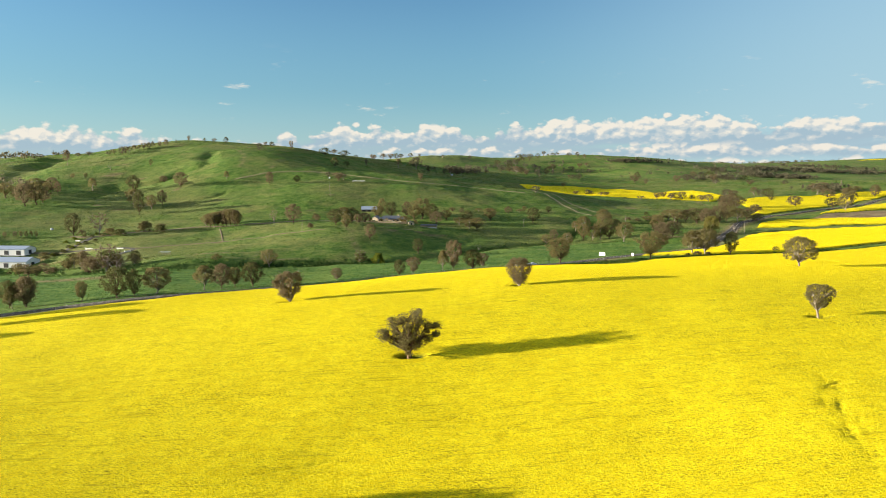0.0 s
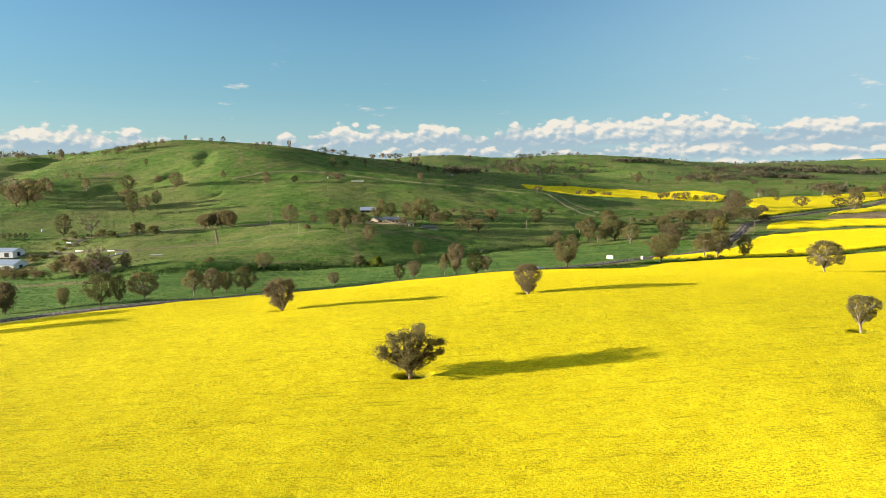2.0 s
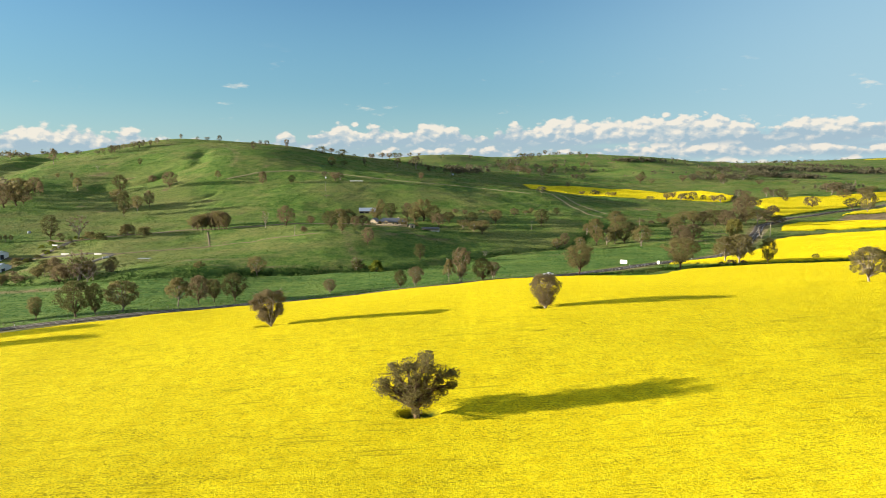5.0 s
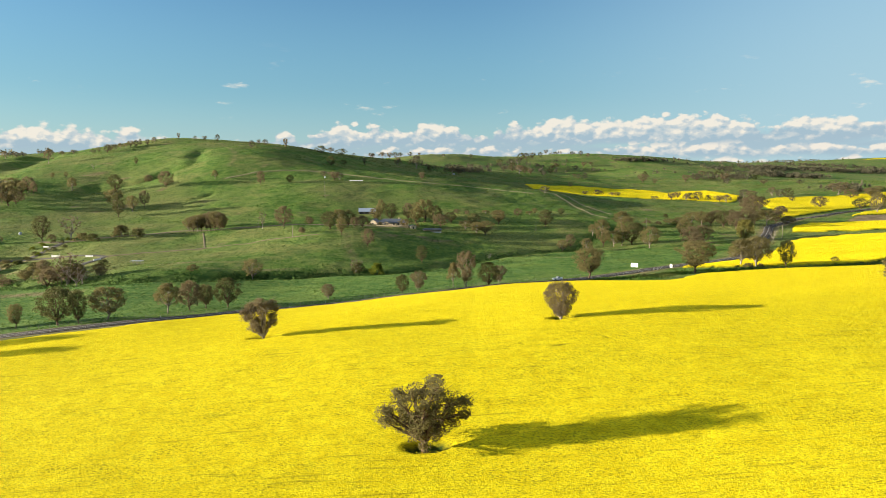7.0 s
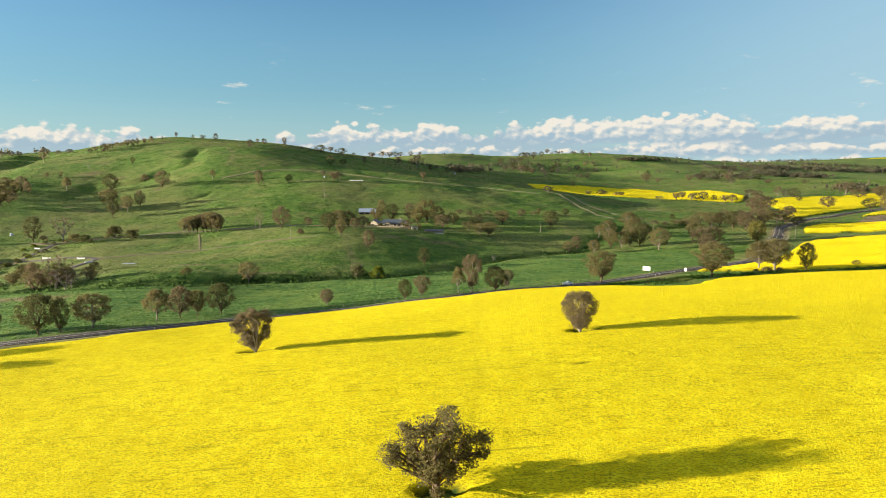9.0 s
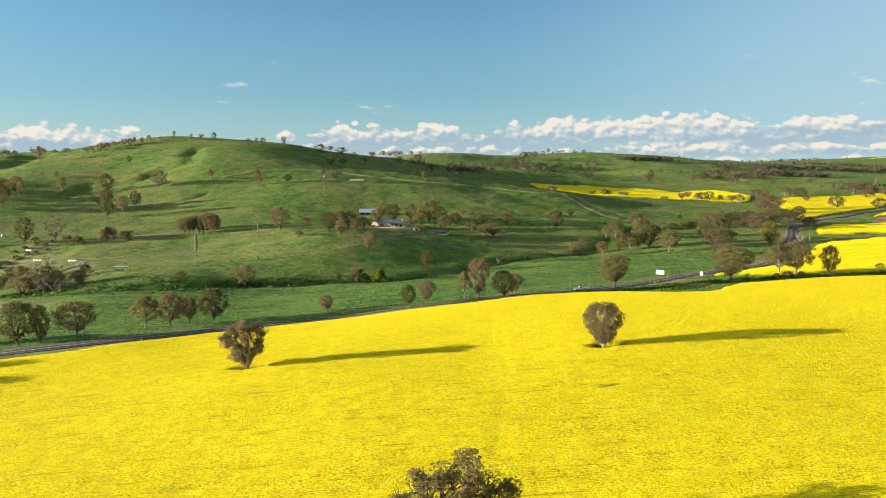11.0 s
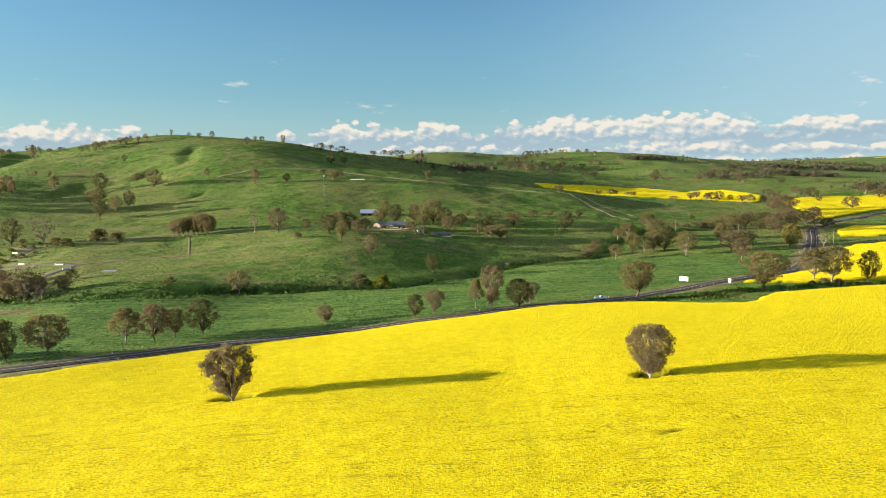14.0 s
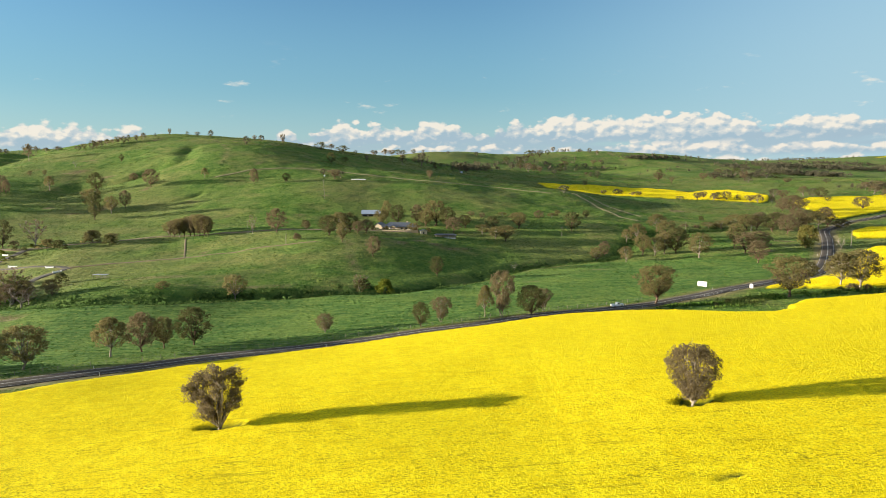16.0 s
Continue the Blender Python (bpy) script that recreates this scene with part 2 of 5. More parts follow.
def flower_material(name, green, through=0.42):
    s = Stuff(name)
    c = s.mix(s.island(), CANOLA_DEEP, CANOLA_BRIGHT)
    rows = s.noise(1.0, 5, 0.68, (0.10, 1.15, 1.0), -5)
    clumps = s.noise(0.4, 3, 0.6)
    patchy = s.sum("ADD", 0.45, s.sum("MULTIPLY", s.step(s.noise(8.0, 3, 0.6, (0.45, 1.0, 1.0), -8), 0.40, 0.66), 0.85))
    gaps = s.sum("ADD", s.sum("MULTIPLY", s.step(rows, 0.50, 0.64), 0.9), s.sum("MULTIPLY", s.step(clumps, 0.52, 0.66), 0.8))
    gaps = s.sum("MINIMUM", s.sum("MULTIPLY", gaps, patchy), 1.0)
    sep = s.t.nodes.new("ShaderNodeSeparateXYZ")
    s.t.links.new(s.where.outputs["Position"], sep.inputs[0])
    gaps = s.sum("MULTIPLY", gaps, s.sum("SUBTRACT", 1.0, s.sum("MULTIPLY", s.step(sep.outputs[1], 200, 330), 0.8)))  # dark gaps fade out to the north, in place of distance
    c = s.mix(s.sum("MULTIPLY", gaps, green), c, (0.27, 0.235, 0.012))
    s.surface(c, 0.85, through=through, gloss=0.05)
    # a flower head is an airy spike: part of the light passes between its petals
    solid_part = s.out.inputs[0].links[0].from_socket
    airy, open_part = s.t.nodes.new("ShaderNodeMixShader"), s.t.nodes.new("ShaderNodeBsdfTransparent")
    airy.inputs[0].default_value = 0.42
    s.t.links.new(solid_part, airy.inputs[1]), s.t.links.new(open_part.outputs[0], airy.inputs[2])
    s.t.links.new(airy.outputs[0], s.out.inputs[0])
    return s.mat


def leaf_material(name, dark, light, tip):
    s = Stuff(name)
    c = s.mix(s.island(), dark, light)
    c = s.mix(s.sum("MULTIPLY", s.step(s.noise(1.6, 2), 0.5, 0.75), 0.6), c, tip)
    c = s.mix(s.sum("MULTIPLY", s.chance(), 0.30), c, dark)
    return s.surface(c, 0.9, through=0.55, gloss=0.05)


def bark_material(name, dark, light):
    s = Stuff(name)
    n = s.noise(1.0, 5, 0.6, (2.2, 2.2, 0.5))
    return s.surface(s.mix(s.step(n, 0.35, 0.65), dark, light), 0.9, normal=s.bump(n, 0.06, 0.7), gloss=0.15)


def plain_material(name, dark, light, size=0.6, rough=0.7, metal=0.0, relief=0.01, stretch=None, gloss=0.3):
    s = Stuff(name)
    n, m = s.noise(size, 5, 0.6, stretch), s.noise(size * 7, 3)
    c = s.mix(s.sum("ADD", s.sum("MULTIPLY", n, 0.6), s.sum("MULTIPLY", m, 0.4)), dark, light)
    return s.surface(c, rough, metal, s.bump(n, relief, 0.6), gloss=gloss)


CANOLA_DEEP, CANOLA_BRIGHT, CANOLA_PALE = (0.745, 0.605, 0.008), (0.88, 0.760, 0.016), (0.89, 0.795, 0.018)
M_GRASS = grass_material("pasture")
M_TUFT = grass_material("grass_tufts", 0.4, 1.0)
M_CANOLA = canola_material("canola_near", 0.85)
M_CANOLA_FAR = canola_material("canola_far", 0.10)
M_FLOWER = flower_material("canola_flower", 1.0)
M_FLOWER_FAR = flower_material("far_canola_flower", 0.05, 0.6)
M_LEAF_OLIVE = leaf_material("eucalypt_leaves", (0.142, 0.125, 0.053), (0.214, 0.187, 0.079), (0.240, 0.192, 0.086))
M_LEAF_BROWN = leaf_material("bronze_leaves", (0.139, 0.113, 0.064), (0.208, 0.165, 0.092), (0.231, 0.175, 0.097))
M_LEAF_GREEN = leaf_material("dark_green_leaves", (0.077, 0.083, 0.033), (0.122, 0.125, 0.048), (0.144, 0.135, 0.053))
# greyer leaves for far trees, with haze lightening put into the colour
M_LEAF_FAR = leaf_material("hazed_distant_leaves", (0.095, 0.090, 0.057), (0.139, 0.128, 0.079), (0.154, 0.134, 0.084))
M_RUSH = leaf_material("rushes", (0.052, 0.100, 0.028), (0.090, 0.150, 0.040), (0.105, 0.155, 0.046))
M_LEAF_LIME = leaf_material("willow_leaves", (0.090, 0.120, 0.018), (0.190, 0.220, 0.032), (0.230, 0.230, 0.040))
M_LEAF_BUD = leaf_material("bud_twigs", (0.150, 0.145, 0.040), (0.270, 0.250, 0.075), (0.290, 0.240, 0.085))
M_LEAF_PINK = leaf_material("dry_twigs", (0.110, 0.075, 0.050), (0.200, 0.140, 0.095), (0.230, 0.160, 0.110))
M_BARK = bark_material("grey_brown_bark", (0.060, 0.038, 0.024), (0.150, 0.100, 0.066))
M_BARK_PALE = bark_material("pale_gum_bark", (0.130, 0.105, 0.080), (0.330, 0.285, 0.225))
M_BARK_DEAD = bark_material("bleached_wood", (0.170, 0.145, 0.120), (0.330, 0.290, 0.245))
M_ASPHALT = plain_material("asphalt", (0.052, 0.045, 0.038), (0.086, 0.077, 0.066), 0.5, 0.9, relief=0.01, gloss=0.1)
M_LINE = plain_material("road_paint", (0.40, 0.40, 0.38), (0.60, 0.60, 0.58), 0.4, 0.6)
M_CHIP = plain_material("worn_chip_seal", (0.066, 0.064, 0.054), (0.100, 0.094, 0.076), 0.5, 0.9)
M_GRAVEL = plain_material("gravel", (0.130, 0.100, 0.060), (0.250, 0.195, 0.120), 0.5, 0.95, relief=0.05)
M_STRAW = plain_material("dry_straw_track", (0.19, 0.175, 0.080), (0.29, 0.26, 0.13), 1.2, 0.95, relief=0.05)
M_ROOF = plain_material("slate_blue_roof", (0.060, 0.075, 0.105), (0.110, 0.130, 0.165), 0.5, 0.5, 0.3, 0.02, (1, 6, 1))
M_STEEL = plain_material("zincalume_roof", (0.30, 0.34, 0.40), (0.44, 0.48, 0.54), 0.8, 0.5, 0.2, 0.02, (6, 0.6, 1))
M_BLUE_STEEL = plain_material("pale_blue_roof", (0.26, 0.33, 0.44), (0.38, 0.45, 0.57), 1.2, 0.55, 0.1, 0.02, (6, 0.5, 1))
M_CREAM = plain_material("cream_wall", (0.46, 0.38, 0.26), (0.58, 0.48, 0.34), 0.8, 0.85)
M_WHITE = plain_material("white_paint", (0.68, 0.68, 0.66), (0.84, 0.84, 0.82), 0.7, 0.6)
M_DARK = plain_material("dark_opening", (0.015, 0.016, 0.018), (0.040, 0.040, 0.044), 0.8, 0.7)
M_TIMBER = plain_material("weathered_timber", (0.140, 0.115, 0.090), (0.270, 0.235, 0.190), 0.3, 0.9, relief=0.02)
M_GLASS = plain_material("dark_window_glass", (0.02, 0.025, 0.03), (0.04, 0.05, 0.06), 0.8, 0.08, gloss=0.6)
M_TYRE = plain_material("tyre_rubber", (0.012, 0.012, 0.012), (0.03, 0.03, 0.03), 0.2, 0.85)
M_CAR = plain_material("white_car_paint", (0.74, 0.75, 0.76), (0.82, 0.83, 0.84), 0.9, 0.25, gloss=0.5)
M_STONE = plain_material("sandstone_wall", (0.40, 0.31, 0.21), (0.56, 0.45, 0.31), 0.6, 0.9, relief=0.03)
M_WIRE = plain_material("fence_wire", (0.20, 0.20, 0.20), (0.34, 0.34, 0.34), 0.2, 0.5, 0.6)

# ---- the land ----
# heights of the land on rings round the start, from the far side behind the camera to the last range
RING_HEIGHTS = [
    [-8.3, -4.9, -2.2, -0.0, 1.8, 4.7, 8.4],
    [-7.8, -4.3, -2.4, -0.8, 3.5, 6.7, 10.3],
    [-7.5, -4.2, -2.4, 0.3, 7.2, 9.4, 11.4],
    [-8.7, -7.1, -4.9, -3.6, 6.0, 11.6, 11.0],
    [-12.2, -15.1, -3.6, 9.9, 12.4, 10.5, 5.0],
    [-16.9, -25.5, -17.7, -10.5, -8.3, 2.6, 2.3],
    [-5.8, -10.7, -19.7, 0.3, -5.0, -0.6, 8.8],
    [28.5, 47.7, 84.1, 25.0, 8.5, -0.2, 20.2],
    [80.1, 96.5, 127.5, 44.6, 13.6, 32.0, 30.8],
    [44.2, 92.5, 64.0, 73.8, 50.0, 39.4, 29.1],
    [12.0, 136.0, 109.9, 93.1, 175.0, 81.0, 53.2],
    [71.3, 129.1, 111.3, 91.7, 104.6, 108.9, 147.2],
    [127.3, 133.0, 151.4, 177.1, 145.4, 131.8, 192.1],
]
# knolls and hollows: x, y, radius, height
KNOLLS = [
    (-333, 529, 72, -17.2),
    (-119, 616, 78, 11.2),
    (-60, 530, 72, 12.1),
    (-18, 518, 71, -13.0),
    (-114, 431, 65, -6.3),
    (-181, 821, 92, 13.2),
    (93, 575, 75, -7.5),
    (-296, 549, 73, 11.3),
    (-71, 693, 84, -7.7),
    (-155, 448, 66, 10.1),
    (-141, 1600, 147, 13.3),
    (-122, 284, 55, 3.7),
    (-215, 605, 77, 2.8),
    (-426, 909, 99, -20.2),
    (-223, 846, 94, -19.6),
    (-78, 2100, 182, 19.7),
    (31, 2300, 196, 23.9),
    (145, 384, 62, 2.7),
    (-515, 1260, 123, 13.5),
    (702, 2800, 231, -25.3),
    (407, 1965, 173, -21.0),
    (-334, 787, 90, -9.0),
    (830, 2900, 300, -24.0),
    (-52, 655, 26, 1.6),
    (-60, 850, 75, 3.0),
    (-20, 545, 40, 1.5),
    (60, 1130, 110, 4.0),
    (-95, 280, 75, -2.4),
    (-40, 325, 60, -1.4),
    (-4, 241, 28, -1.5),
]
# low swells on the middle slope: x, y, radius, height
SWELLS = [
    (-170, 730, 60, -0.9), (-95, 730, 60, 2.6), (-20, 730, 60, 2.1), (55, 730, 60, -0.5),
    (130, 730, 60, 2.0), (-170, 810, 65, -1.9), (-95, 810, 65, -1.5), (-20, 810, 65, 3.7),
    (55, 810, 65, 2.4), (130, 810, 65, 2.0), (-170, 890, 70, -0.9), (-95, 890, 70, -1.7),
    (-20, 890, 70, 3.8), (55, 890, 70, 1.8), (130, 890, 70, 5.6), (-170, 980, 75, -1.9),
    (-95, 980, 75, 4.8), (-20, 980, 75, 4.5), (55, 980, 75, 4.8), (130, 980, 75, 3.5),
    (-170, 1090, 82, -4.1), (-95, 1090, 82, -8.7), (-20, 1090, 82, 2.5), (55, 1090, 82, -2.6),
]
CREEK = [(-420, 530), (-340, 500), (-260, 446), (-209, 429), (-182, 424), (-144, 429), (-109, 445), (-68, 455), (-39, 452), (-14, 476),
         (8, 507), (34, 537), (68, 561), (96, 574), (116, 603), (131, 634), (156, 665), (230, 690)]
GULLIES = [[(-373, 1072), (-347, 984), (-357, 967), (-375, 966), (-387, 947), (-397, 935), (-421, 924), (-433, 910), (-449, 907), (-445, 872), (-451, 852)],
           [(-271, 822), (-277, 807), (-288, 794), (-303, 785), (-316, 773)],
           [(-262, 756), (-289, 749), (-303, 727)],
           [(-720, 1270), (-706, 1230), (-690, 1165), (-668, 1083), (-650, 1030), (-632, 985), (-610, 930)],
           [(-310, 853), (-359, 874), (-418, 909)]]


def to_line(x, y, line):
    """Distance from points to a polyline."""
    best = np.full(np.shape(x), 1e9)
    for (ax, ay), (bx, by) in zip(line[:-1], line[1:]):
        dx, dy = bx - ax, by - ay
        s = np.clip(((x - ax) * dx + (y - ay) * dy) / (dx * dx + dy * dy), 0, 1)
        best = np.minimum(best, np.hypot(x - ax - s * dx, y - ay - s * dy))
    return best


def lattice(i, j, seed):
    h = np.sin(i * 127.1 + j * 311.7 + seed * 74.7) * 43758.5453
    return h - np.floor(h)


def swell(x, y, size, seed=0):
    """Smooth noise from -1 to 1."""
    x, y = np.asarray(x, float) / size, np.asarray(y, float) / size
    i, j = np.floor(x), np.floor(y)
    fx, fy = x - i, y - j
    fx, fy = fx * fx * (3 - 2 * fx), fy * fy * (3 - 2 * fy)
    a = lattice(i, j, seed) * (1 - fx) + lattice(i + 1, j, seed) * fx
    b = lattice(i, j + 1, seed) * (1 - fx) + lattice(i + 1, j + 1, seed) * fx
    return 2 * (a * (1 - fy) + b * fy) - 1


def land(x, y):
    """Height of the land."""
    x, y = np.atleast_1d(np.asarray(x, float)), np.atleast_1d(np.asarray(y, float))
    rings, slices = np.linspace(math.log(150), math.log(5300), 13), np.linspace(-0.66, 0.66, 7)
    reach = np.maximum(y + 250, 120)
    u, v = np.clip(x / reach, -1, 1), np.log(reach)
    wu = np.exp(-(((u[..., None] - slices) / (0.72 * (slices[1] - slices[0]))) ** 2))
    wv = np.exp(-(((v[..., None] - rings) / (0.72 * (rings[1] - rings[0]))) ** 2))
    z = np.einsum("...i,ij,...j->...", wv, np.array(RING_HEIGHTS), wu) / (wv.sum(-1) * wu.sum(-1))
    for kx, ky, r, h in KNOLLS + SWELLS:
        z = z + h * np.exp(-((x - kx) ** 2 + (y - ky) ** 2) / r**2)
    z = z - (3.0 + 1.2 * np.clip((-60 - x) / 80, 0, 1)) * np.exp(-((to_line(x, y, CREEK) / 7) ** 2))
    for depth, wide, gully in zip((6.0, 3.2, 1.0, 12.0, 1.2), (11, 7, 5, 32, 5), GULLIES):
        z = z - depth * (0.75 + 0.35 * swell(x, y, 38, 14)) * np.exp(-((to_line(x, y, gully) / (wide * (1 + 0.35 * swell(x, y, 27, 13)))) ** 2))
    wild = np.clip((y - 560) / 500, 0, 1)
    ridge = 1 - np.abs(swell(x, y, 130, 3))
    z = z + wild * (3.0 * (ridge - 0.6) + 1.3 * swell(x, y, 45, 5)) + 0.22 * swell(x, y, 21, 7) + np.clip((y - 400) / 150, 0, 1) * (0.34 * swell(x, y, 8.5, 8) + 0.4 * swell(x, y, 17, 9))
    return z


def smooth_line(line, every):
    """A polyline rounded off and cut into steps of about one length."""
    pts = [Vector((*p, 0)) for p in line]
    out = []
    for i in range(len(pts) - 1):
        a, b = pts[i], pts[i + 1]
        p, q = pts[max(i - 1, 0)], pts[min(i + 2, len(pts) - 1)]
        n = max(2, int((b - a).length / every))
        for k in range(n):
            s = k / n
            out.append(0.5 * (2 * a + (b - p) * s + (2 * p - 5 * a + 4 * b - q) * s * s + (3 * a - p - 3 * b + q) * s**3))
    out.append(pts[-1])
    return np.array([(v.x, v.y) for v in out])


def inside(x, y, outline):
    hit = np.zeros(np.shape(x), bool)
    for (ax, ay), (bx, by) in zip(outline, outline[1:] + outline[:1]):
        if ay == by:
            continue
        hit ^= ((ay > y) != (by > y)) & (x < (bx - ax) * (y - ay) / (by - ay) + ax)
    return hit


def raw_mesh(name, verts, faces, material, smooth=True):
    me = bpy.data.meshes.new(name)
    verts, faces = np.asarray(verts, np.float32), np.asarray(faces, np.int32)
    me.vertices.add(len(verts))
    me.vertices.foreach_set("co", verts.ravel())
    k = faces.shape[1]
    me.loops.add(faces.size)
    me.loops.foreach_set("vertex_index", faces.ravel())
    me.polygons.add(len(faces))
    me.polygons.foreach_set("loop_start", np.arange(0, faces.size, k, dtype=np.int32))
    me.polygons.foreach_set("use_smooth", np.full(len(faces), smooth))
    me.update(calc_edges=True)
    me.materials.append(material)
    return me


def spaced(start, stop, step):
    out = [start]
    while out[-1] < stop:
        out.append(out[-1] + step(out[-1]))
    return np.array(out)


def sheet(xs, ys, height, keep=None):
    gx, gy = np.meshgrid(xs, ys)
    gz = height(gx, gy)
    verts = np.stack([gx, gy, gz], -1).reshape(-1, 3)
    n = len(xs)
    i = (np.arange(len(ys) - 1)[:, None] * n + np.arange(n - 1)[None]).ravel()
    faces = np.stack([i, i + 1, i + n + 1, i + n], -1)
    if keep is not None:
        ok = keep(gx, gy).ravel()
        faces = faces[ok[faces].any(1)]
        used = np.unique(faces)
        remap = np.zeros(len(verts), int)
        remap[used] = np.arange(len(used))
        verts, faces = verts[used], remap[faces]
    return verts, faces


ROAD = [(-900, 120), (-600, 190), (-400, 238), (-260, 263), (-187, 275), (-160, 279), (-140, 281), (-122, 286), (-105, 297), (-93, 305), (-77, 315), (-48, 326), (-12, 338),
        (7, 348), (29, 358), (63, 371), (78, 382), (122, 414), (161, 444), (185, 470), (226, 535), (269, 610), (302, 670), (345, 721),
        (406, 777), (470, 836), (535, 883), (583, 914), (658, 985), (760, 1085), (900, 1210)]
LANES = {
    "farm_track": ([(-345, 612), (-324, 608), (-282, 619), (-235, 638), (-182, 636), (-132, 630), (-100, 622), (-88, 640), (-72, 652)], 4.4),
    "paddock_track": ([(-252, 531), (-226, 541), (-183, 552), (-136, 558), (-100, 560)], 2.0),
    "side_road": ([(-254, 476), (-255, 491), (-254, 506), (-252, 520), (-250, 531)], 4.6),
    "cross_road": ([(-247, 531), (-270, 541), (-292, 549), (-330, 560), (-420, 580)], 3.6),
    "mill_road": ([(-323, 556), (-321, 579), (-322, 601), (-320, 611)], 5.0),
    "cattle_walk": ([(-211, 623), (-196, 583), (-185, 553)], 1.0),
    "ridge_track": ([(-275, 882), (-259, 898), (-242, 914), (-212, 925), (-184, 929), (-140, 928), (-109, 918), (-73, 913), (-36, 900), (-5, 899), (43, 906), (80, 887), (107, 877)], 3.4),
    "rut_track": ([(127, 916), (137, 889), (141, 856), (146, 813), (150, 769), (153, 744), (163, 725)], 2.0),
    "wheel_track": ([(146, 921), (152, 896), (158, 835), (169, 799), (175, 759)], 1.8),
    "house_drive": ([(-92, 636), (-75, 636), (-62, 632), (-45, 634), (-30, 648), (-40, 655), (-58, 648), (-72, 640)], 4.0),
}
WORN_PATHS = [[(-88, 584), (-76, 550), (-73, 526), (-65, 496)], [(-423, 1254), (-373, 1169), (-320, 1061), (-305, 1032), (-296, 977)], [(-300, 470), (-262, 476), (-215, 478)], [(-150, 452), (-120, 455), (-95, 462)], [(-190, 470), (-160, 474), (-130, 476)]]
HILL_TRACK = [(-362, 1150), (-335, 1090), (-300, 1010), (-292, 979), (-287, 944)]
GREEN_CROP = [(-700, 240), (-400, 250), (-190, 284), (-120, 292), (-60, 330), (60, 382), (155, 450), (185, 500), (150, 545), (95, 560), (35, 520), (-12, 462), (-70, 446), (-150, 415), (-250, 430), (-350, 490), (-700, 520)]
CANOLA_FIELDS = {
    "near": [(-900, 60), (-600, 150), (-400, 205), (-260, 238), (-185, 259), (-140, 266), (-116, 273), (-99, 286), (-73, 305), (-47, 317), (-13, 329), (7, 340), (27, 350), (48, 354), (66, 349), (80, 339),
             (92, 335), (99, 339), (103, 347), (116, 360), (132, 363), (150, 367), (180, 371), (217, 380), (275, 409), (520, 500), (520, -250), (-900, -250)],
    "second": [(121, 400), (142, 391), (170, 390), (195, 396), (226, 404), (287, 436), (520, 530), (520, 622), (394, 586), (342, 572), (300, 563), (268, 556), (245, 533), (214, 488), (190, 458), (168, 437), (144, 417)],
    "third": [(288, 606), (318, 662), (345, 686), (380, 694), (414, 696), (453, 683), (560, 700), (560, 640), (420, 614), (349, 609)],
    "corner": [(440, 774), (480, 787), (545, 812), (700, 855), (860, 1010), (780, 1050), (680, 975), (600, 900), (545, 868), (478, 815)],
    "east": [(346, 748), (395, 830), (412, 900), (437, 990), (508, 1072), (602, 1078), (679, 1114), (775, 1160), (900, 1230), (880, 1215), (750, 1100), (650, 1000), (572, 930), (522, 898), (460, 850), (392, 790)],
    "strip": [(141, 1216), (190, 1270), (250, 1322), (357, 1318), (390, 1222), (430, 1245), (474, 1258), (482, 1200), (467, 1105), (420, 1010), (400, 985), (367, 1006), (310, 1034), (227, 1040), (180, 1062), (136, 1084)],
    "distant": [(2300, 3700), (2480, 3760), (2700, 4000), (2560, 4010)],
}
BARE_STRIP = [(400, 714), (458, 786), (545, 800), (700, 840), (640, 770), (560, 712), (458, 692)]


def build_ground():
    ys = spaced(-2500, 4950, lambda v: 60 if v < -300 else 12 if v < 225 else 3.3 if v < 700 else 3.3 + (v - 700) * 0.0075 if v < 1500 else 9.0 + (v - 1500) * 0.022)
    right = spaced(0, 4900, lambda v: 3.8 if v < 340 else 3.8 + (v - 340) * 0.021)
    xs = np.concatenate([-right[:0:-1], right])
    verts, faces = sheet(xs, ys, land)
    me = raw_mesh("ground", verts, faces, M_GRASS)
    x, y = verts[:, 0], verts[:, 1]
    crop = inside(x, y, GREEN_CROP).astype(np.float32)
    soil = 0.85 * np.exp(-((to_line(x, y, ROAD) / 8.5) ** 4))
    for line, wide in LANES.values():
        soil = np.maximum(soil, 0.75 * np.exp(-((to_line(x, y, line) / (wide * 0.75)) ** 2)))
    soil = np.maximum(soil, 0.5 * np.exp(-((to_line(x, y, HILL_TRACK) / 2.5) ** 2)))
    for line in WORN_PATHS:
        soil = np.maximum(soil, 0.8 * np.exp(-((to_line(x, y, line) / 2.2) ** 2)) * (0.6 + 0.4 * swell(x, y, 8, 33)))
    soil = np.maximum(soil, inside(x, y, BARE_STRIP) * 1.0)
    soil = np.maximum(soil, 0.9 * np.exp(-((to_line(x, y, [(-260, 412), (-225, 406), (-200, 400)]) / 5) ** 4)))
    soil = np.maximum(soil, 0.6 * np.exp(-((to_line(x, y, [(-182, 478), (-156, 477)]) / 5) ** 2)))
    worn = np.clip((swell(x, y, 34, 11) + 0.6 * swell(x, y, 11, 12) - 1.02) * 3, 0, 0.8) * (y > 420)
    rushes = np.exp(-((to_line(x, y, CREEK) / np.where(x < -50, 10, 7)) ** 4)) * (0.6 + 0.4 * swell(x, y, 9, 4))
    for name, values in (("crop", crop), ("soil", np.maximum(soil, worn)), ("rushes", np.clip(rushes, 0, 1))):
        me.attributes.new(name, "FLOAT", "POINT").data.foreach_set("value", np.asarray(values, np.float32))
    tagged(new("ground", me), "rolling green pasture with worn soil patches and gullies", "ground", kind="structure")


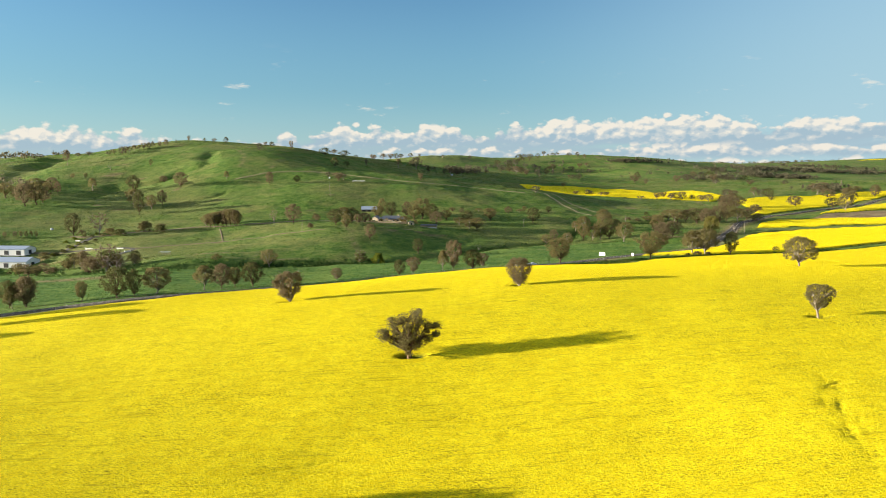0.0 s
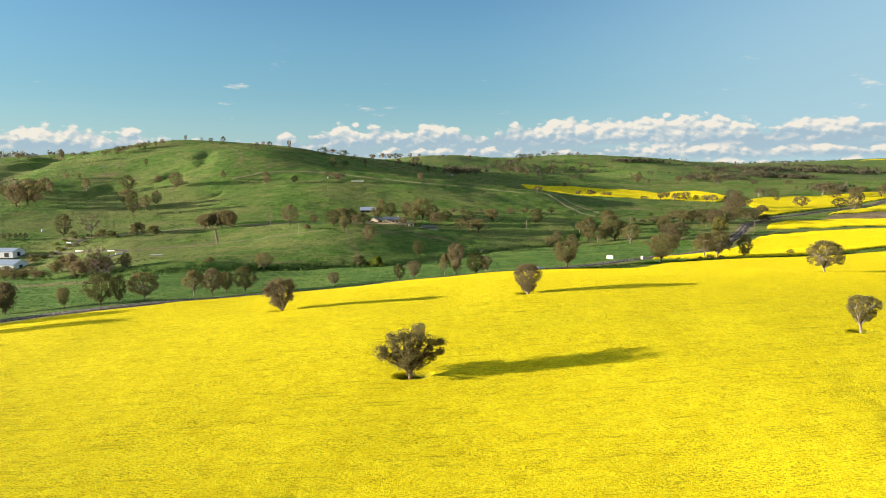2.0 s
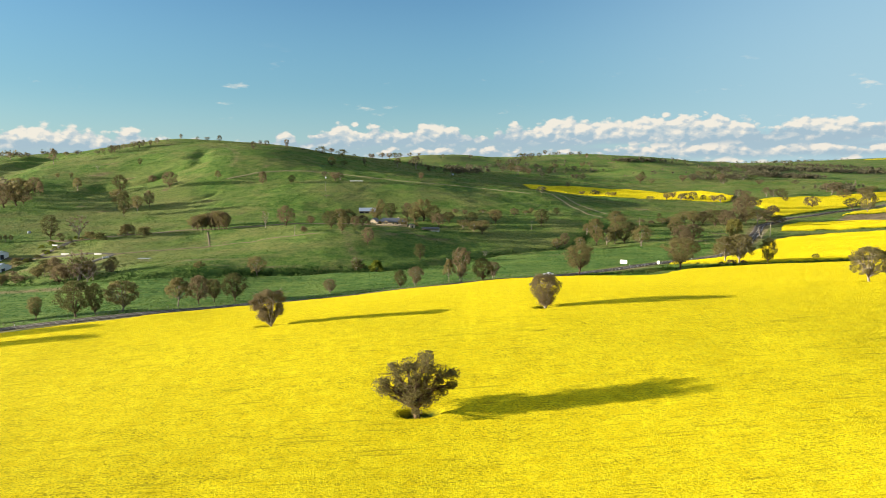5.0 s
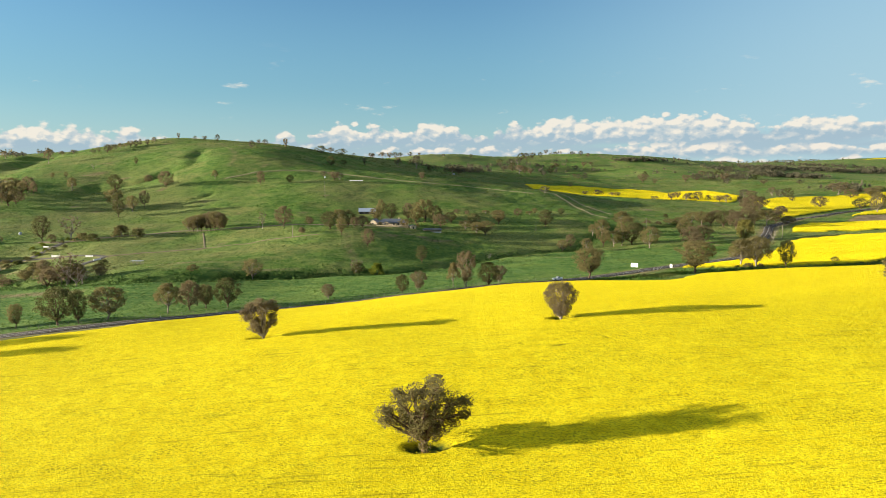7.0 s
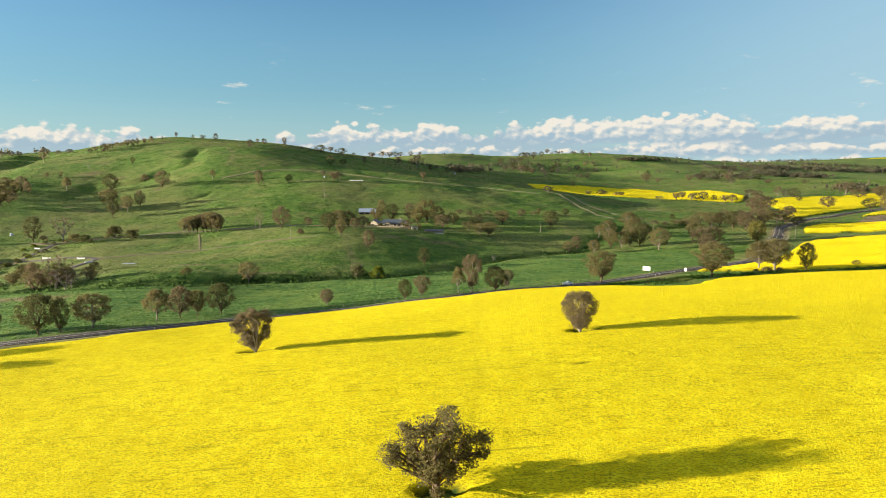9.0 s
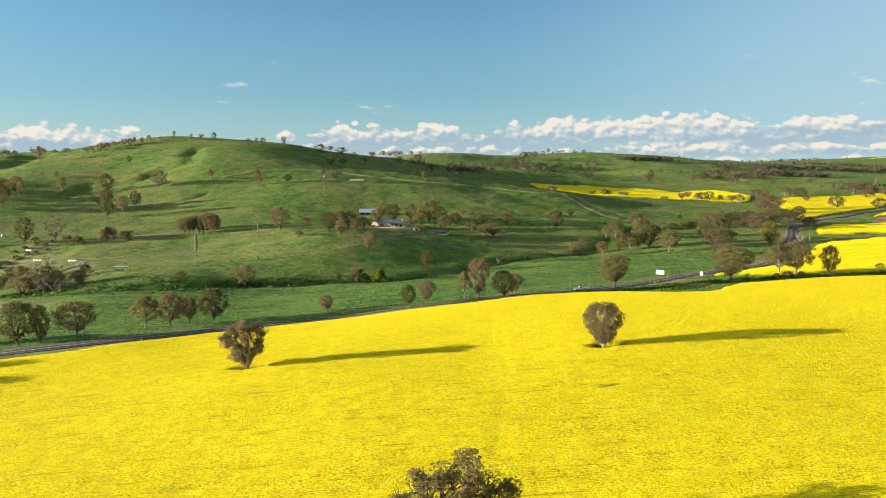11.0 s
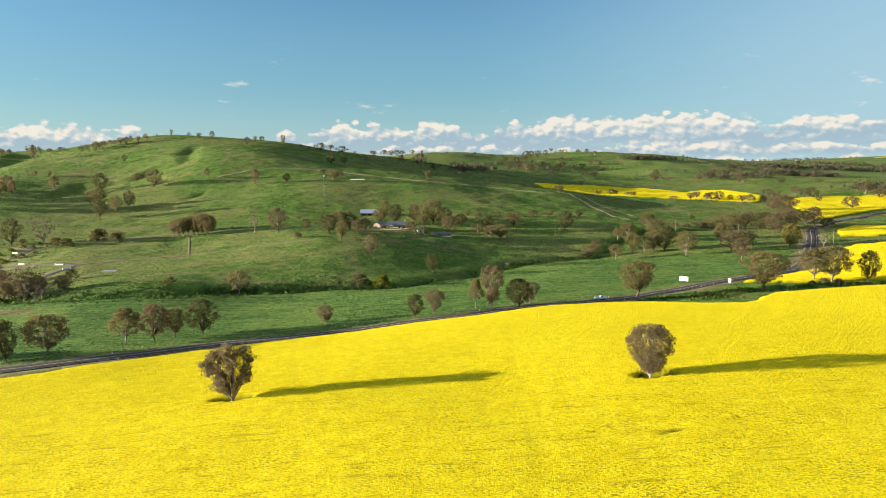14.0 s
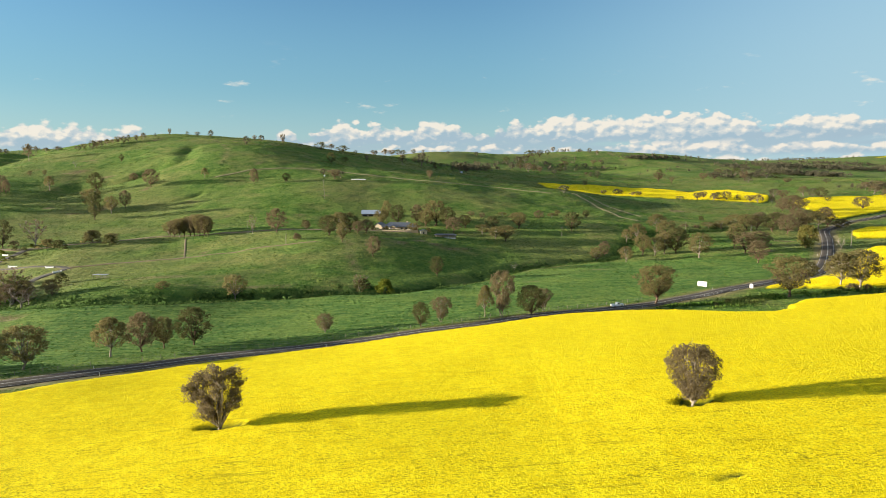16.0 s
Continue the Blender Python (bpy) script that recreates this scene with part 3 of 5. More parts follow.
def build_tufts():
    """Grass tussocks all over the pasture, larger ones farther off."""
    rng = np.random.default_rng(17)
    n = 330000
    y = 262 * (1700 / 262) ** rng.random(n)
    x = -4 + (rng.random(n) - 0.5) * 1.5 * (y + 20)
    ok = to_line(x, y, ROAD) > 7.5
    for outline in CANOLA_FIELDS.values():
        ok &= ~inside(x, y, outline)
    for line, wide in LANES.values():
        ok &= to_line(x, y, line) > wide * 0.5 + 5.0
    ok &= ~inside(x, y, BARE_STRIP) & (swell(x, y, 5, 41) + 0.7 * swell(x, y, 17, 42) + 0.5 * rng.random(n) > -0.55)
    x, y = x[ok], y[ok]
    n = len(x)
    crop = inside(x, y, GREEN_CROP)
    w = (0.10 + 0.00075 * y) * (0.5 + rng.random(n))
    h = w * np.where(crop, 0.45, 0.5) * (0.5 + rng.random(n))
    turn = rng.random(n) * 6.28
    z = land(x, y) - 0.1 * h
    foot = np.stack([x, y, z], -1)
    side = np.stack([w * np.cos(turn), w * np.sin(turn), np.zeros(n)], -1)
    lean = np.stack([*(rng.normal(size=(2, n)) * h * 0.5), h], -1)
    verts = np.stack([foot - side, foot + side, foot + lean], 1).reshape(-1, 3)
    me = raw_mesh("grass_tufts", verts, np.arange(3 * n).reshape(-1, 3), M_TUFT, smooth=False)
    me.attributes.new("crop", "FLOAT", "POINT").data.foreach_set("value", np.repeat(crop, 3).astype(np.float32))
    tagged(new("grass_tufts", me), "tufts of green pasture grass all over the slopes", "grass", kind="stuff")


def build_verge():
    """Rank grass along the ditch between the crop and the road."""
    rng = np.random.default_rng(19)
    n = 9000
    line = smooth_line([(62, 372), (84, 362), (100, 368), (115, 378), (143, 381), (171, 381), (200, 388), (235, 400), (300, 430)], 2.0)
    k = rng.integers(0, len(line), n)
    x, y = (line[k] + rng.normal(size=(n, 2)) * [4.0, 4.2]).T
    ok = (to_line(x, y, ROAD) > 6.0) & ~inside(x, y, CANOLA_FIELDS["near"]) & ~inside(x, y, CANOLA_FIELDS["second"]) & (swell(x, y, 6, 44) > -0.3)
    x, y = x[ok], y[ok]
    n = len(x)
    w, h, turn = 0.25 + 0.4 * rng.random(n), 0.35 + 0.7 * rng.random(n), rng.random(n) * 6.28
    foot = np.stack([x, y, land(x, y) - 0.05], -1)
    side = np.stack([w * np.cos(turn), w * np.sin(turn), np.zeros(n)], -1)
    lean = np.stack([*(rng.normal(size=(2, n)) * h * 0.4), h], -1)
    me = raw_mesh("rank_grass", np.stack([foot - side, foot + side, foot + lean], 1).reshape(-1, 3), np.arange(3 * n).reshape(-1, 3), M_TUFT, smooth=False)
    tagged(new("rank_grass", me), "rank tussock grass along the roadside ditch", "grass", kind="stuff")


def ribbon(name, line, wide, lift, material, parent=None, shift=0.0, every=3.0):
    c = smooth_line(line, every)
    d = np.gradient(c, axis=0)
    d /= np.linalg.norm(d, axis=1)[:, None]
    side = np.stack([d[:, 1], -d[:, 0]], -1)
    across = np.array([-0.5, -0.25, 0.0, 0.25, 0.5]) * wide + shift
    xy = c[:, None] + side[:, None] * across[None, :, None]
    z = np.repeat(land(c[:, 0], c[:, 1])[:, None], 5, 1) * 0.5 + 0.5 * land(xy[..., 0], xy[..., 1]) + lift
    top = np.concatenate([xy, z[..., None]], -1)
    skirt = top[:, [0, 4]] - [0, 0, lift + 0.35]
    verts = np.concatenate([skirt[:, :1], top, skirt[:, 1:]], 1)
    i = (np.arange(len(c) - 1)[:, None] * 7 + np.arange(6)[None]).ravel()
    me = raw_mesh(name, verts.reshape(-1, 3), np.stack([i, i + 1, i + 8, i + 7], -1), material)
    ob = new(name, me)
    ob.parent = parent
    return ob


def build_roads():
    road = tagged(ribbon("road", ROAD, 7.6, 0.32, M_ASPHALT), "dark bitumen country road with white edge lines", "road", kind="structure")
    for shift in (-3.3, -0.14, 0.14, 3.3):
        ribbon("road_line", ROAD, 0.10, 0.335, M_LINE, road, shift)
    for name, (line, wide) in LANES.items():
        tagged(ribbon(name, line, wide, 0.14, M_CHIP if name.endswith(("road", "lane")) else M_STRAW if name in ("ridge_track", "rut_track", "wheel_track") else M_GRAVEL), "narrow worn gravel farm track through the grass" if not name.endswith("road") else "narrow sealed side road crossing the creek flat", "track", kind="structure")


TREE_HOLLOWS = [(-8.2, 158.4, 2.3), (-56.4, 239.1, 2.4), (26.9, 231.8, 2.2), (97.4, 168.6, 1.8), (144.8, 266.3, 1.6)]
TRAMLINES = [[(74, 135), (74, 124), (70, 113), (63, 95), (58, 80)], [(6, 275), (4, 248), (3, 230), (2, 206), (-1, 180)]]
MISSED_ROWS = [[(-100, 131), (-20, 137), (34, 141), (130, 148)], [(-60, 141), (-21, 147), (8, 153), (60, 158)], [(5, 192), (21, 195), (33, 191)], [(30, 214), (52, 213), (80, 216)], [(-70, 176), (-30, 179), (-12, 181)], [(40, 172), (75, 176), (130, 183)], [(-30, 118), (20, 121), (60, 126)], [(-40, 205), (0, 208), (16, 206), (40, 205)]]


WHEEL_MARKS = [[(76.2, 121.0), (74.5, 121.6), (71.8, 120.4), (68.0, 115.2), (63.5, 106.5), (62.5, 102.5), (62.3, 99.4), (60.3, 94.4), (61.0, 91.8)],
               [(72.3, 118.7), (69.8, 113.3), (66.4, 107.1), (63.7, 100.7), (62.4, 96.5), (61.6, 90.9)],
               [(58.4, 105.3), (59.1, 103.3), (58.6, 99.2), (60.0, 97.1)]]
THIN_ROWS = [[(-31.0, 101.5), (-16.7, 106.4), (-2.7, 108.6), (10.1, 110.7), (22.8, 110.7)],
             [(-72.7, 111.1), (-57.6, 112.1), (-45.6, 112.4)],
             [(23.3, 133.4), (34.8, 135.1), (46.2, 135.8), (58.0, 137.2)],
             [(-7.7, 212.5), (4.6, 213.6), (16.2, 214.4), (31.5, 215.4)],
             [(20.3, 204.3), (30.6, 207.7), (41.4, 209.4), (50.9, 209.9)],
             [(-94.2, 239.9), (-80.3, 243.1), (-66.0, 244.2), (-49.5, 242.4)]]


def build_canola():
    for name, outline in CANOLA_FIELDS.items():
        box = np.array(outline)
        (x0, y0), (x1, y1) = box.min(0), box.max(0)
        near = name == "near"
        tall = 1.25 if near else 1.4

        def crop_top(x, y):
            edge = to_line(x, y, outline + outline[:1])
            rise = np.clip(np.where(inside(x, y, outline), edge + 0.5 * swell(x, y, 3, 2), -1) / 1.6, 0, 1)
            top = tall * rise ** 0.5 - 0.25 * (rise <= 0)
            if near:
                close = np.clip((275 - y) / 75, 0, 1)
                c, s = math.cos(radians(9)), math.sin(radians(9))
                u, v = x * c + y * s, -x * s + y * c
                lumps = 0.022 * swell(u * 0.10, v, 1.2, 21) + 0.006 * swell(x, y, 1.3, 22) + 0.02 * swell(u * 0.15, v, 3.4, 23) + 0.10 * swell(x, y, 18, 24)
                thin = np.clip(swell(u * 0.30, v, 4.5, 25) + 0.6 * swell(u * 0.5, v, 1.5, 26) - 1.05, 0, 1) * 0.4
                top = top + close * (lumps - thin) * rise
                for tx, ty, r in TREE_HOLLOWS:
                    top = top - 1.25 * rise * np.exp(-((np.hypot((x - tx - 0.6) * 0.55, (y - ty - 0.2) * 1.25) / (r * (1 + 0.2 * swell(x, y, 2, 30)))) ** 8))
                for line in TRAMLINES:
                    d = to_line(x, y, line)
                    top = top - 0.22 * rise * np.exp(-(((np.abs(d + 0.5 * swell(x, y, 9, 31)) - 1.0) / 0.45) ** 2)) * (0.5 + 0.5 * swell(x, y, 6, 32))
                for line in MISSED_ROWS + THIN_ROWS:
                    d = to_line(x, y, line) + 0.7 * swell(x, y, 13, 34)
                    top = top - 0.30 * rise * np.exp(-((d / 0.55) ** 2)) * np.clip(0.4 + 1.2 * swell(x, y, 7, 35), 0, 1)
                for line in WHEEL_MARKS:
                    d = to_line(x, y, line) + 0.35 * swell(x, y, 5, 36)
                    top = top - 0.42 * rise * np.exp(-((d / 0.42) ** 2)) * np.clip(0.5 + 0.9 * swell(x, y, 4, 37), 0, 1)
            else:
                top = top + (0.04 * swell(x, y, 4, 22) + 0.12 * swell(x, y, 11, 23)) * rise
            return land(x, y) + np.maximum(top, -0.3)

        if near:
            xs = spaced(-230, 330, lambda v: 0.95 if -110 < v < 170 else 2.2)
            xs = np.concatenate([spaced(-900, -232, lambda v: 12), xs, spaced(331.5, 520, lambda v: 9)])
            ys = np.concatenate([spaced(-250, 55, lambda v: 10), spaced(60, 270, lambda v: 0.95), spaced(270.9, 385, lambda v: 1.3), spaced(386, y1, lambda v: 2.5)])
        else:
            cell = 2.0 if y0 < 900 else 3.0 if y0 < 1100 else 20
            xs, ys = np.arange(x0, x1 + cell, cell), np.arange(y0, y1 + cell, cell)
        
        def stands(x, y):
            ok = inside(x, y, outline)
            for tx, ty, r in TREE_HOLLOWS if near else ():
                ok &= np.hypot((x - tx - 0.6) * 0.55, (y - ty - 0.2) * 1.25) > 0.55 * r
            return ok

        verts, faces = sheet(xs, ys, crop_top, stands)
        me = raw_mesh("canola_crop", verts, faces, M_CANOLA if near else M_CANOLA_FAR)
        stems = np.clip((1.0 - (verts[:, 2] - land(verts[:, 0], verts[:, 1]))) / 0.35, 0, 1)
        me.attributes.new("stems", "FLOAT", "POINT").data.foreach_set("value", stems.astype(np.float32))
        ob = new("canola_crop", me)
        tagged(ob, "dense bright yellow flowering canola crop on the paddock", "canola", kind="stuff")
        for count, reach, wide, high in FLOWERS.get(name, ()):
            build_flowers(crop_top, outline, count, reach, wide, high)


# how many flower heads, within which reach (x, x, y, y), how wide and how tall
FLOWERS = {
    "near": [(520000, None, 0.072, 0.12), (470000, (-190, 290, 190, 412), 0.15, 0.08)],
    "second": [(120000, (118, 420, 385, 600), 0.26, 0.22)],
    "third": [(30000, (285, 560, 600, 700), 0.28, 0.26)],
    "east": [(60000, (345, 800, 745, 1160), 0.36, 0.3)],
    "strip": [(60000, (135, 485, 980, 1325), 0.4, 0.3)],
}


FLOWERS_FACE = 243.0  # compass bearing that the flower heads turn to, towards the afternoon sun


def build_flowers(crop_top, outline, n, reach, wide, high):
    rng = np.random.default_rng(5)
    even = np.arange(n)  # evenly spread, a little uneven
    uneven = 0.3 if reach is None else 1.0
    a = (0.5 + even * 0.7548776662466927 + rng.normal(size=n) * uneven / math.sqrt(n)) % 1
    b = (0.5 + even * 0.5698402909980532 + rng.normal(size=n) * uneven / math.sqrt(n)) % 1
    if reach is None:
        y = 62 + 225 * b ** 1.3 - 14 * np.abs(rng.normal(size=n))
        x = -8 + (a - 0.5) * 2 * np.minimum(0.70 * (y + 14), 235) * (1 + 0.10 * rng.normal(size=n))
    else:
        x, y = reach[0] + (reach[1] - reach[0]) * a, reach[2] + (reach[3] - reach[2]) * b
        if reach[2] < 300:  # the far heads come in little by little
            thin = (y - 190) / 50 > rng.random(n)
            x, y, n = x[thin], y[thin], int(thin.sum())
    ok = inside(x, y, outline) & (to_line(x, y, outline + outline[:1]) > 1.0)
    x, y = x[ok], y[ok]
    z = crop_top(x, y)
    tall = z - land(x, y) > 0.9
    x, y, z = x[tall], y[tall], z[tall]
    n = len(x)
    w, h = wide * (0.6 + 0.8 * rng.random(n)), high * (0.45 + 0.9 * rng.random(n))
    if reach is not None:
        w, h = wide * (0.85 + 0.3 * rng.random(n)), high * (0.85 + 0.25 * rng.random(n))
    spread = 0.65 if reach is None else 0.35
    turn = radians(90 - FLOWERS_FACE - 90) + rng.normal(size=n) * spread
    side = np.stack([w * np.cos(turn), w * np.sin(turn), 0.3 * w * rng.normal(size=n)], -1)
    back = radians(FLOWERS_FACE + 180)
    lean = np.stack([h * (0.95 * math.sin(back) + 0.5 * spread * rng.normal(size=n)), h * (0.95 * math.cos(back) + 0.5 * spread * rng.normal(size=n)), h], -1)
    foot = np.stack([x, y, z - 0.35 * h], -1)
    verts, k = np.stack([foot, foot + lean + side, foot + lean - side], 1), 3
    ob = new("canola_flowers", raw_mesh("canola_flowers", verts.reshape(-1, 3), np.arange(k * n).reshape(-1, k), M_FLOWER if reach is None else M_FLOWER_FAR, smooth=False))
    tagged(ob, "yellow canola flower heads standing above the crop", "canola", kind="stuff")


build_ground()
build_tufts()
build_verge()
build_roads()
build_canola()

# ---- trees ----


def part(name, me, parent, label=""):
    ob = new(name, me)
    ob.parent = parent
    return tagged(ob, label) if label else ob


def tube(verts, faces, pts, radii, sides):
    """A tapered limb along points."""
    start = len(verts)
    pts = [Vector(p) for p in pts]
    for i, (p, r) in enumerate(zip(pts, radii)):
        d = (pts[min(i + 1, len(pts) - 1)] - pts[max(i - 1, 0)]).normalized()
        a = d.orthogonal().normalized()
        b = d.cross(a)
        for k in range(sides):
            t = 2 * math.pi * k / sides
            verts.append(p + r * (math.cos(t) * a + math.sin(t) * b))
    for i in range(len(pts) - 1):
        for k in range(sides):
            a, b = start + i * sides + k, start + i * sides + (k + 1) % sides
            faces.append((a, b, b + sides, a + sides))


def bend(a, b, rng, sag, n=4):
    """Points on a wavering way from a to b."""
    a, b = Vector(a), Vector(b)
    mid = a.lerp(b, 0.5) + Vector((rng.uniform(-1, 1), rng.uniform(-1, 1), rng.uniform(-0.3, 1) * 0.8)) * (b - a).length * sag
    return [a * (1 - s) ** 2 + mid * 2 * s * (1 - s) + b * s**2 for s in [k / (n - 1) for k in range(n)]]


PROFILES = {
    "spread": lambda s: math.sqrt(max(0.0, 1 - (1.75 * s - 0.75) ** 2)),
    "vase": lambda s: min(1.0, 0.34 + 1.05 * s) * math.sqrt(max(0.0, 1 - max(0.0, (s - 0.62) / 0.40) ** 2)),
    "round": lambda s: math.sqrt(max(0.0, 1 - (2 * s - 1) ** 2)),
    "tall": lambda s: 0.55 + 0.45 * math.sin(s * 5.3 + 0.4) * (1 - 0.6 * s),
    "oval": lambda s: max(0.12, math.sin(math.pi * min(1, 0.08 + 0.9 * s)) ** 0.8),
    "dome": lambda s: math.sqrt(max(0.0, 1 - s * s)),
}


def tree(seed, form, leaves, bark, clumps=30, cards=70, card=0.034, low=0.22, stems=1, fill=0.115, thick=0.026, sides=6, twigs=0, flat=0.75, lobes=()):
    """A tree one metre high and one metre wide, to be scaled: a root with trunk and crown."""
    rng = random.Random(seed)
    shape = PROFILES[form]
    verts, faces, ends = [], [], []
    fork = low * 0.75
    majors = []
    centres = []
    for k in range(clumps):
        s = ((k + rng.random()) / clumps) ** 0.85
        a = k * 2.399 + rng.uniform(-0.5, 0.5)
        r = 0.5 * shape(s) * (0.30 + 0.62 * math.sqrt(rng.random()))
        r = min(r, 0.46)
        centres.append(Vector((r * math.cos(a), r * math.sin(a), low + (1 - low) * (0.06 + 0.90 * s))))
    for k in range(clumps if lobes else 0):
        lx, lz, lr = lobes[k % len(lobes)]
        o = Vector((rng.gauss(0, 1), rng.gauss(0, 1), rng.gauss(0, 1))).normalized() * lr * rng.random() ** 0.4
        deep = rng.uniform(-1, 1) * max(0.04, 0.30 - 0.55 * abs(lx))
        centres[k] = Vector((lx + o.x, deep + o.y, min(0.97, lz + o.z)))
    rng.shuffle(centres)
    lean = Vector((rng.uniform(-0.05, 0.05), rng.uniform(-0.05, 0.05), 0))
    foot = [Vector((rng.uniform(-0.02, 0.02) * (stems > 1), rng.uniform(-0.02, 0.02) * (stems > 1), -0.03)) for _ in range(stems)]
    crotch = [Vector((0.07 * math.cos(6.28 * i / stems) * (stems > 1), 0.07 * math.sin(6.28 * i / stems) * (stems > 1), fork * rng.uniform(0.85, 1.15))) + lean for i in range(stems)]
    for f, c in zip(foot, crotch):
        pts = bend(f, c, rng, 0.08)
        tube(verts, faces, pts, [thick * q / math.sqrt(stems) for q in (1.7, 1.15, 1.0, 0.95)], sides)
    for k, c in enumerate(centres):
        if k < max(4, clumps // 5):
            start = crotch[k % stems]
            pts = bend(start, c, rng, 0.16, 5)
            majors.append(pts)
            tube(verts, faces, pts, [thick * q for q in (0.66, 0.5, 0.38, 0.26, 0.1)], max(4, sides - 1))
        else:
            best = min((p for m in majors for p in m[1:4]), key=lambda p: (p - c).length + 0.35 * max(0.0, p.z - c.z))
            tube(verts, faces, bend(best, c, rng, 0.14, 3), [thick * 0.28, thick * 0.18, thick * 0.07], 4 if sides > 7 else 3)
    for _ in range(twigs):
        c = rng.choice(centres)
        out = Vector((c.x, c.y, 0)).normalized() if c.xy.length > 0.01 else Vector((0, 0, 1))
        tip = c + (out * rng.uniform(0.05, 0.16) + Vector((rng.uniform(-0.08, 0.08), rng.uniform(-0.08, 0.08), rng.uniform(0.0, 0.13))))
        tube(verts, faces, bend(c, tip, rng, 0.2, 3), [thick * 0.12, thick * 0.08, thick * 0.03], 3)
    root = new("tree")
    root.empty_display_size = 0.1
    me = bpy.data.meshes.new("trunk")
    me.from_pydata([v[:] for v in verts], [], faces)
    me.polygons.foreach_set("use_smooth", np.full(len(me.polygons), True))
    me.materials.append(bark)
    part("trunk", me, root)
    if cards:
        nr = np.random.default_rng(seed)
        c = np.array([v[:] for v in centres])
        puff = fill * (0.65 + 0.7 * nr.random(len(c)))
        pick = np.repeat(np.arange(len(c)), cards)
        off = nr.normal(size=(len(pick), 3))
        off /= np.linalg.norm(off, axis=1)[:, None] + 1e-6
        off *= (0.35 + 0.65 * nr.random(len(pick)) ** 0.5)[:, None] * [1, 1, flat]
        mid = c[pick] + off * puff[pick][:, None]
        mid[:, 2] = np.clip(mid[:, 2], low * 0.55, 1.0)
        u = nr.normal(size=(len(pick), 3))
        u /= np.linalg.norm(u, axis=1)[:, None]
        w = np.cross(u, nr.normal(size=(len(pick), 3)))
        w /= np.linalg.norm(w, axis=1)[:, None] + 1e-6
        size = card * (0.55 + 0.9 * nr.random(len(pick)))[:, None]
        quad = np.stack([mid - u * size, mid + w * size * 0.55, mid + u * size, mid - w * size * 0.55], 1)
        f = np.arange(len(pick) * 4).reshape(-1, 4)
        part("crown", raw_mesh("crown", quad.reshape(-1, 3), f, leaves, smooth=False), root)
    return root


def plant(model, x, y, high, wide, turn, label, category="tree", group="", sink=0.0, name="tree"):
    z = float(land(x, y)[0]) - sink
    m = Matrix.LocRotScale((x, y, z), Euler((0, 0, turn)), (wide, wide, high))
    ob = copy_thing(model, m)
    ob.name = name
    return tagged(ob, label, category, group, "thing")


def stand(rows, models, label, group, category="tree", seed=1, name="tree", grow=1.06):
    rng = random.Random(seed)
    for x, y, high, wide in rows:
        plant(rng.choice(models), x, y, high * rng.uniform(0.97, 1.04), max(wide, 0.45 * high) * grow, rng.uniform(0, 6.28), label, category, group, name=name)


MODELS = {}


def model(key, *args, **kw):
    MODELS[key] = tree(*args, **kw)
    return MODELS[key]


# models of one metre, removed after planting
MAIN_LOBES = [(0.0, 0.27, 0.05), (-0.10, 0.30, 0.05), (0.10, 0.30, 0.05), (-0.43, 0.54, 0.06), (-0.40, 0.44, 0.05), (-0.27, 0.74, 0.06), (-0.24, 0.66, 0.07), (0.0, 0.75, 0.09), (0.12, 0.91, 0.06), (0.08, 0.84, 0.07), (0.02, 0.56, 0.12), (-0.20, 0.48, 0.10),
              (0.10, 0.40, 0.09), (0.25, 0.55, 0.09), (0.30, 0.68, 0.06), (0.42, 0.66, 0.05), (0.41, 0.49, 0.04), (-0.08, 0.38, 0.08), (0.16, 0.76, 0.07), (0.0, 0.46, 0.12), (-0.08, 0.60, 0.12), (0.14, 0.62, 0.10), (-0.26, 0.38, 0.07), (0.27, 0.40, 0.07), (-0.14, 0.80, 0.05), (-0.14, 0.34, 0.07), (0.12, 0.34, 0.07), (0.0, 0.37, 0.08), (-0.02, 0.66, 0.12)]
VASE_LOBES = [(-0.02, 0.78, 0.10), (-0.28, 0.82, 0.07), (0.22, 0.90, 0.06), (-0.02, 0.93, 0.06), (-0.24, 0.34, 0.06), (0.14, 0.40, 0.07), (-0.10, 0.30, 0.06), (0.26, 0.48, 0.06), (-0.40, 0.72, 0.07), (-0.37, 0.56, 0.07), (-0.30, 0.62, 0.08), (-0.15, 0.88, 0.08), (-0.20, 0.68, 0.10), (0.10, 0.88, 0.08), (0.05, 0.66, 0.10), (0.32, 0.78, 0.07), (0.22, 0.60, 0.06),
              (-0.05, 0.44, 0.08), (-0.18, 0.44, 0.06), (0.0, 0.28, 0.04), (-0.08, 0.54, 0.10)]
BIG_SPREAD = model("spread", 11, "spread", M_LEAF_OLIVE, M_BARK, clumps=184, cards=80, card=0.0125, low=0.25, stems=1, fill=0.080, thick=0.036, sides=8, twigs=60, lobes=MAIN_LOBES)
BIG_OPEN = model("open", 16, "spread", M_LEAF_OLIVE, M_BARK, clumps=70, cards=110, card=0.016, low=0.20, stems=2, fill=0.085, thick=0.028, sides=8, twigs=40)
BIG_VASE = model("vase", 12, "vase", M_LEAF_BROWN, M_BARK_PALE, clumps=190, cards=85, card=0.0125, low=0.16, stems=1, fill=0.084, thick=0.026, sides=8, twigs=320, lobes=VASE_LOBES)
BIG_CONE = model("cone", 13, "vase", M_LEAF_BROWN, M_BARK_PALE, clumps=160, cards=90, card=0.0135, low=0.13, stems=2, fill=0.092, thick=0.026, sides=8, twigs=50)
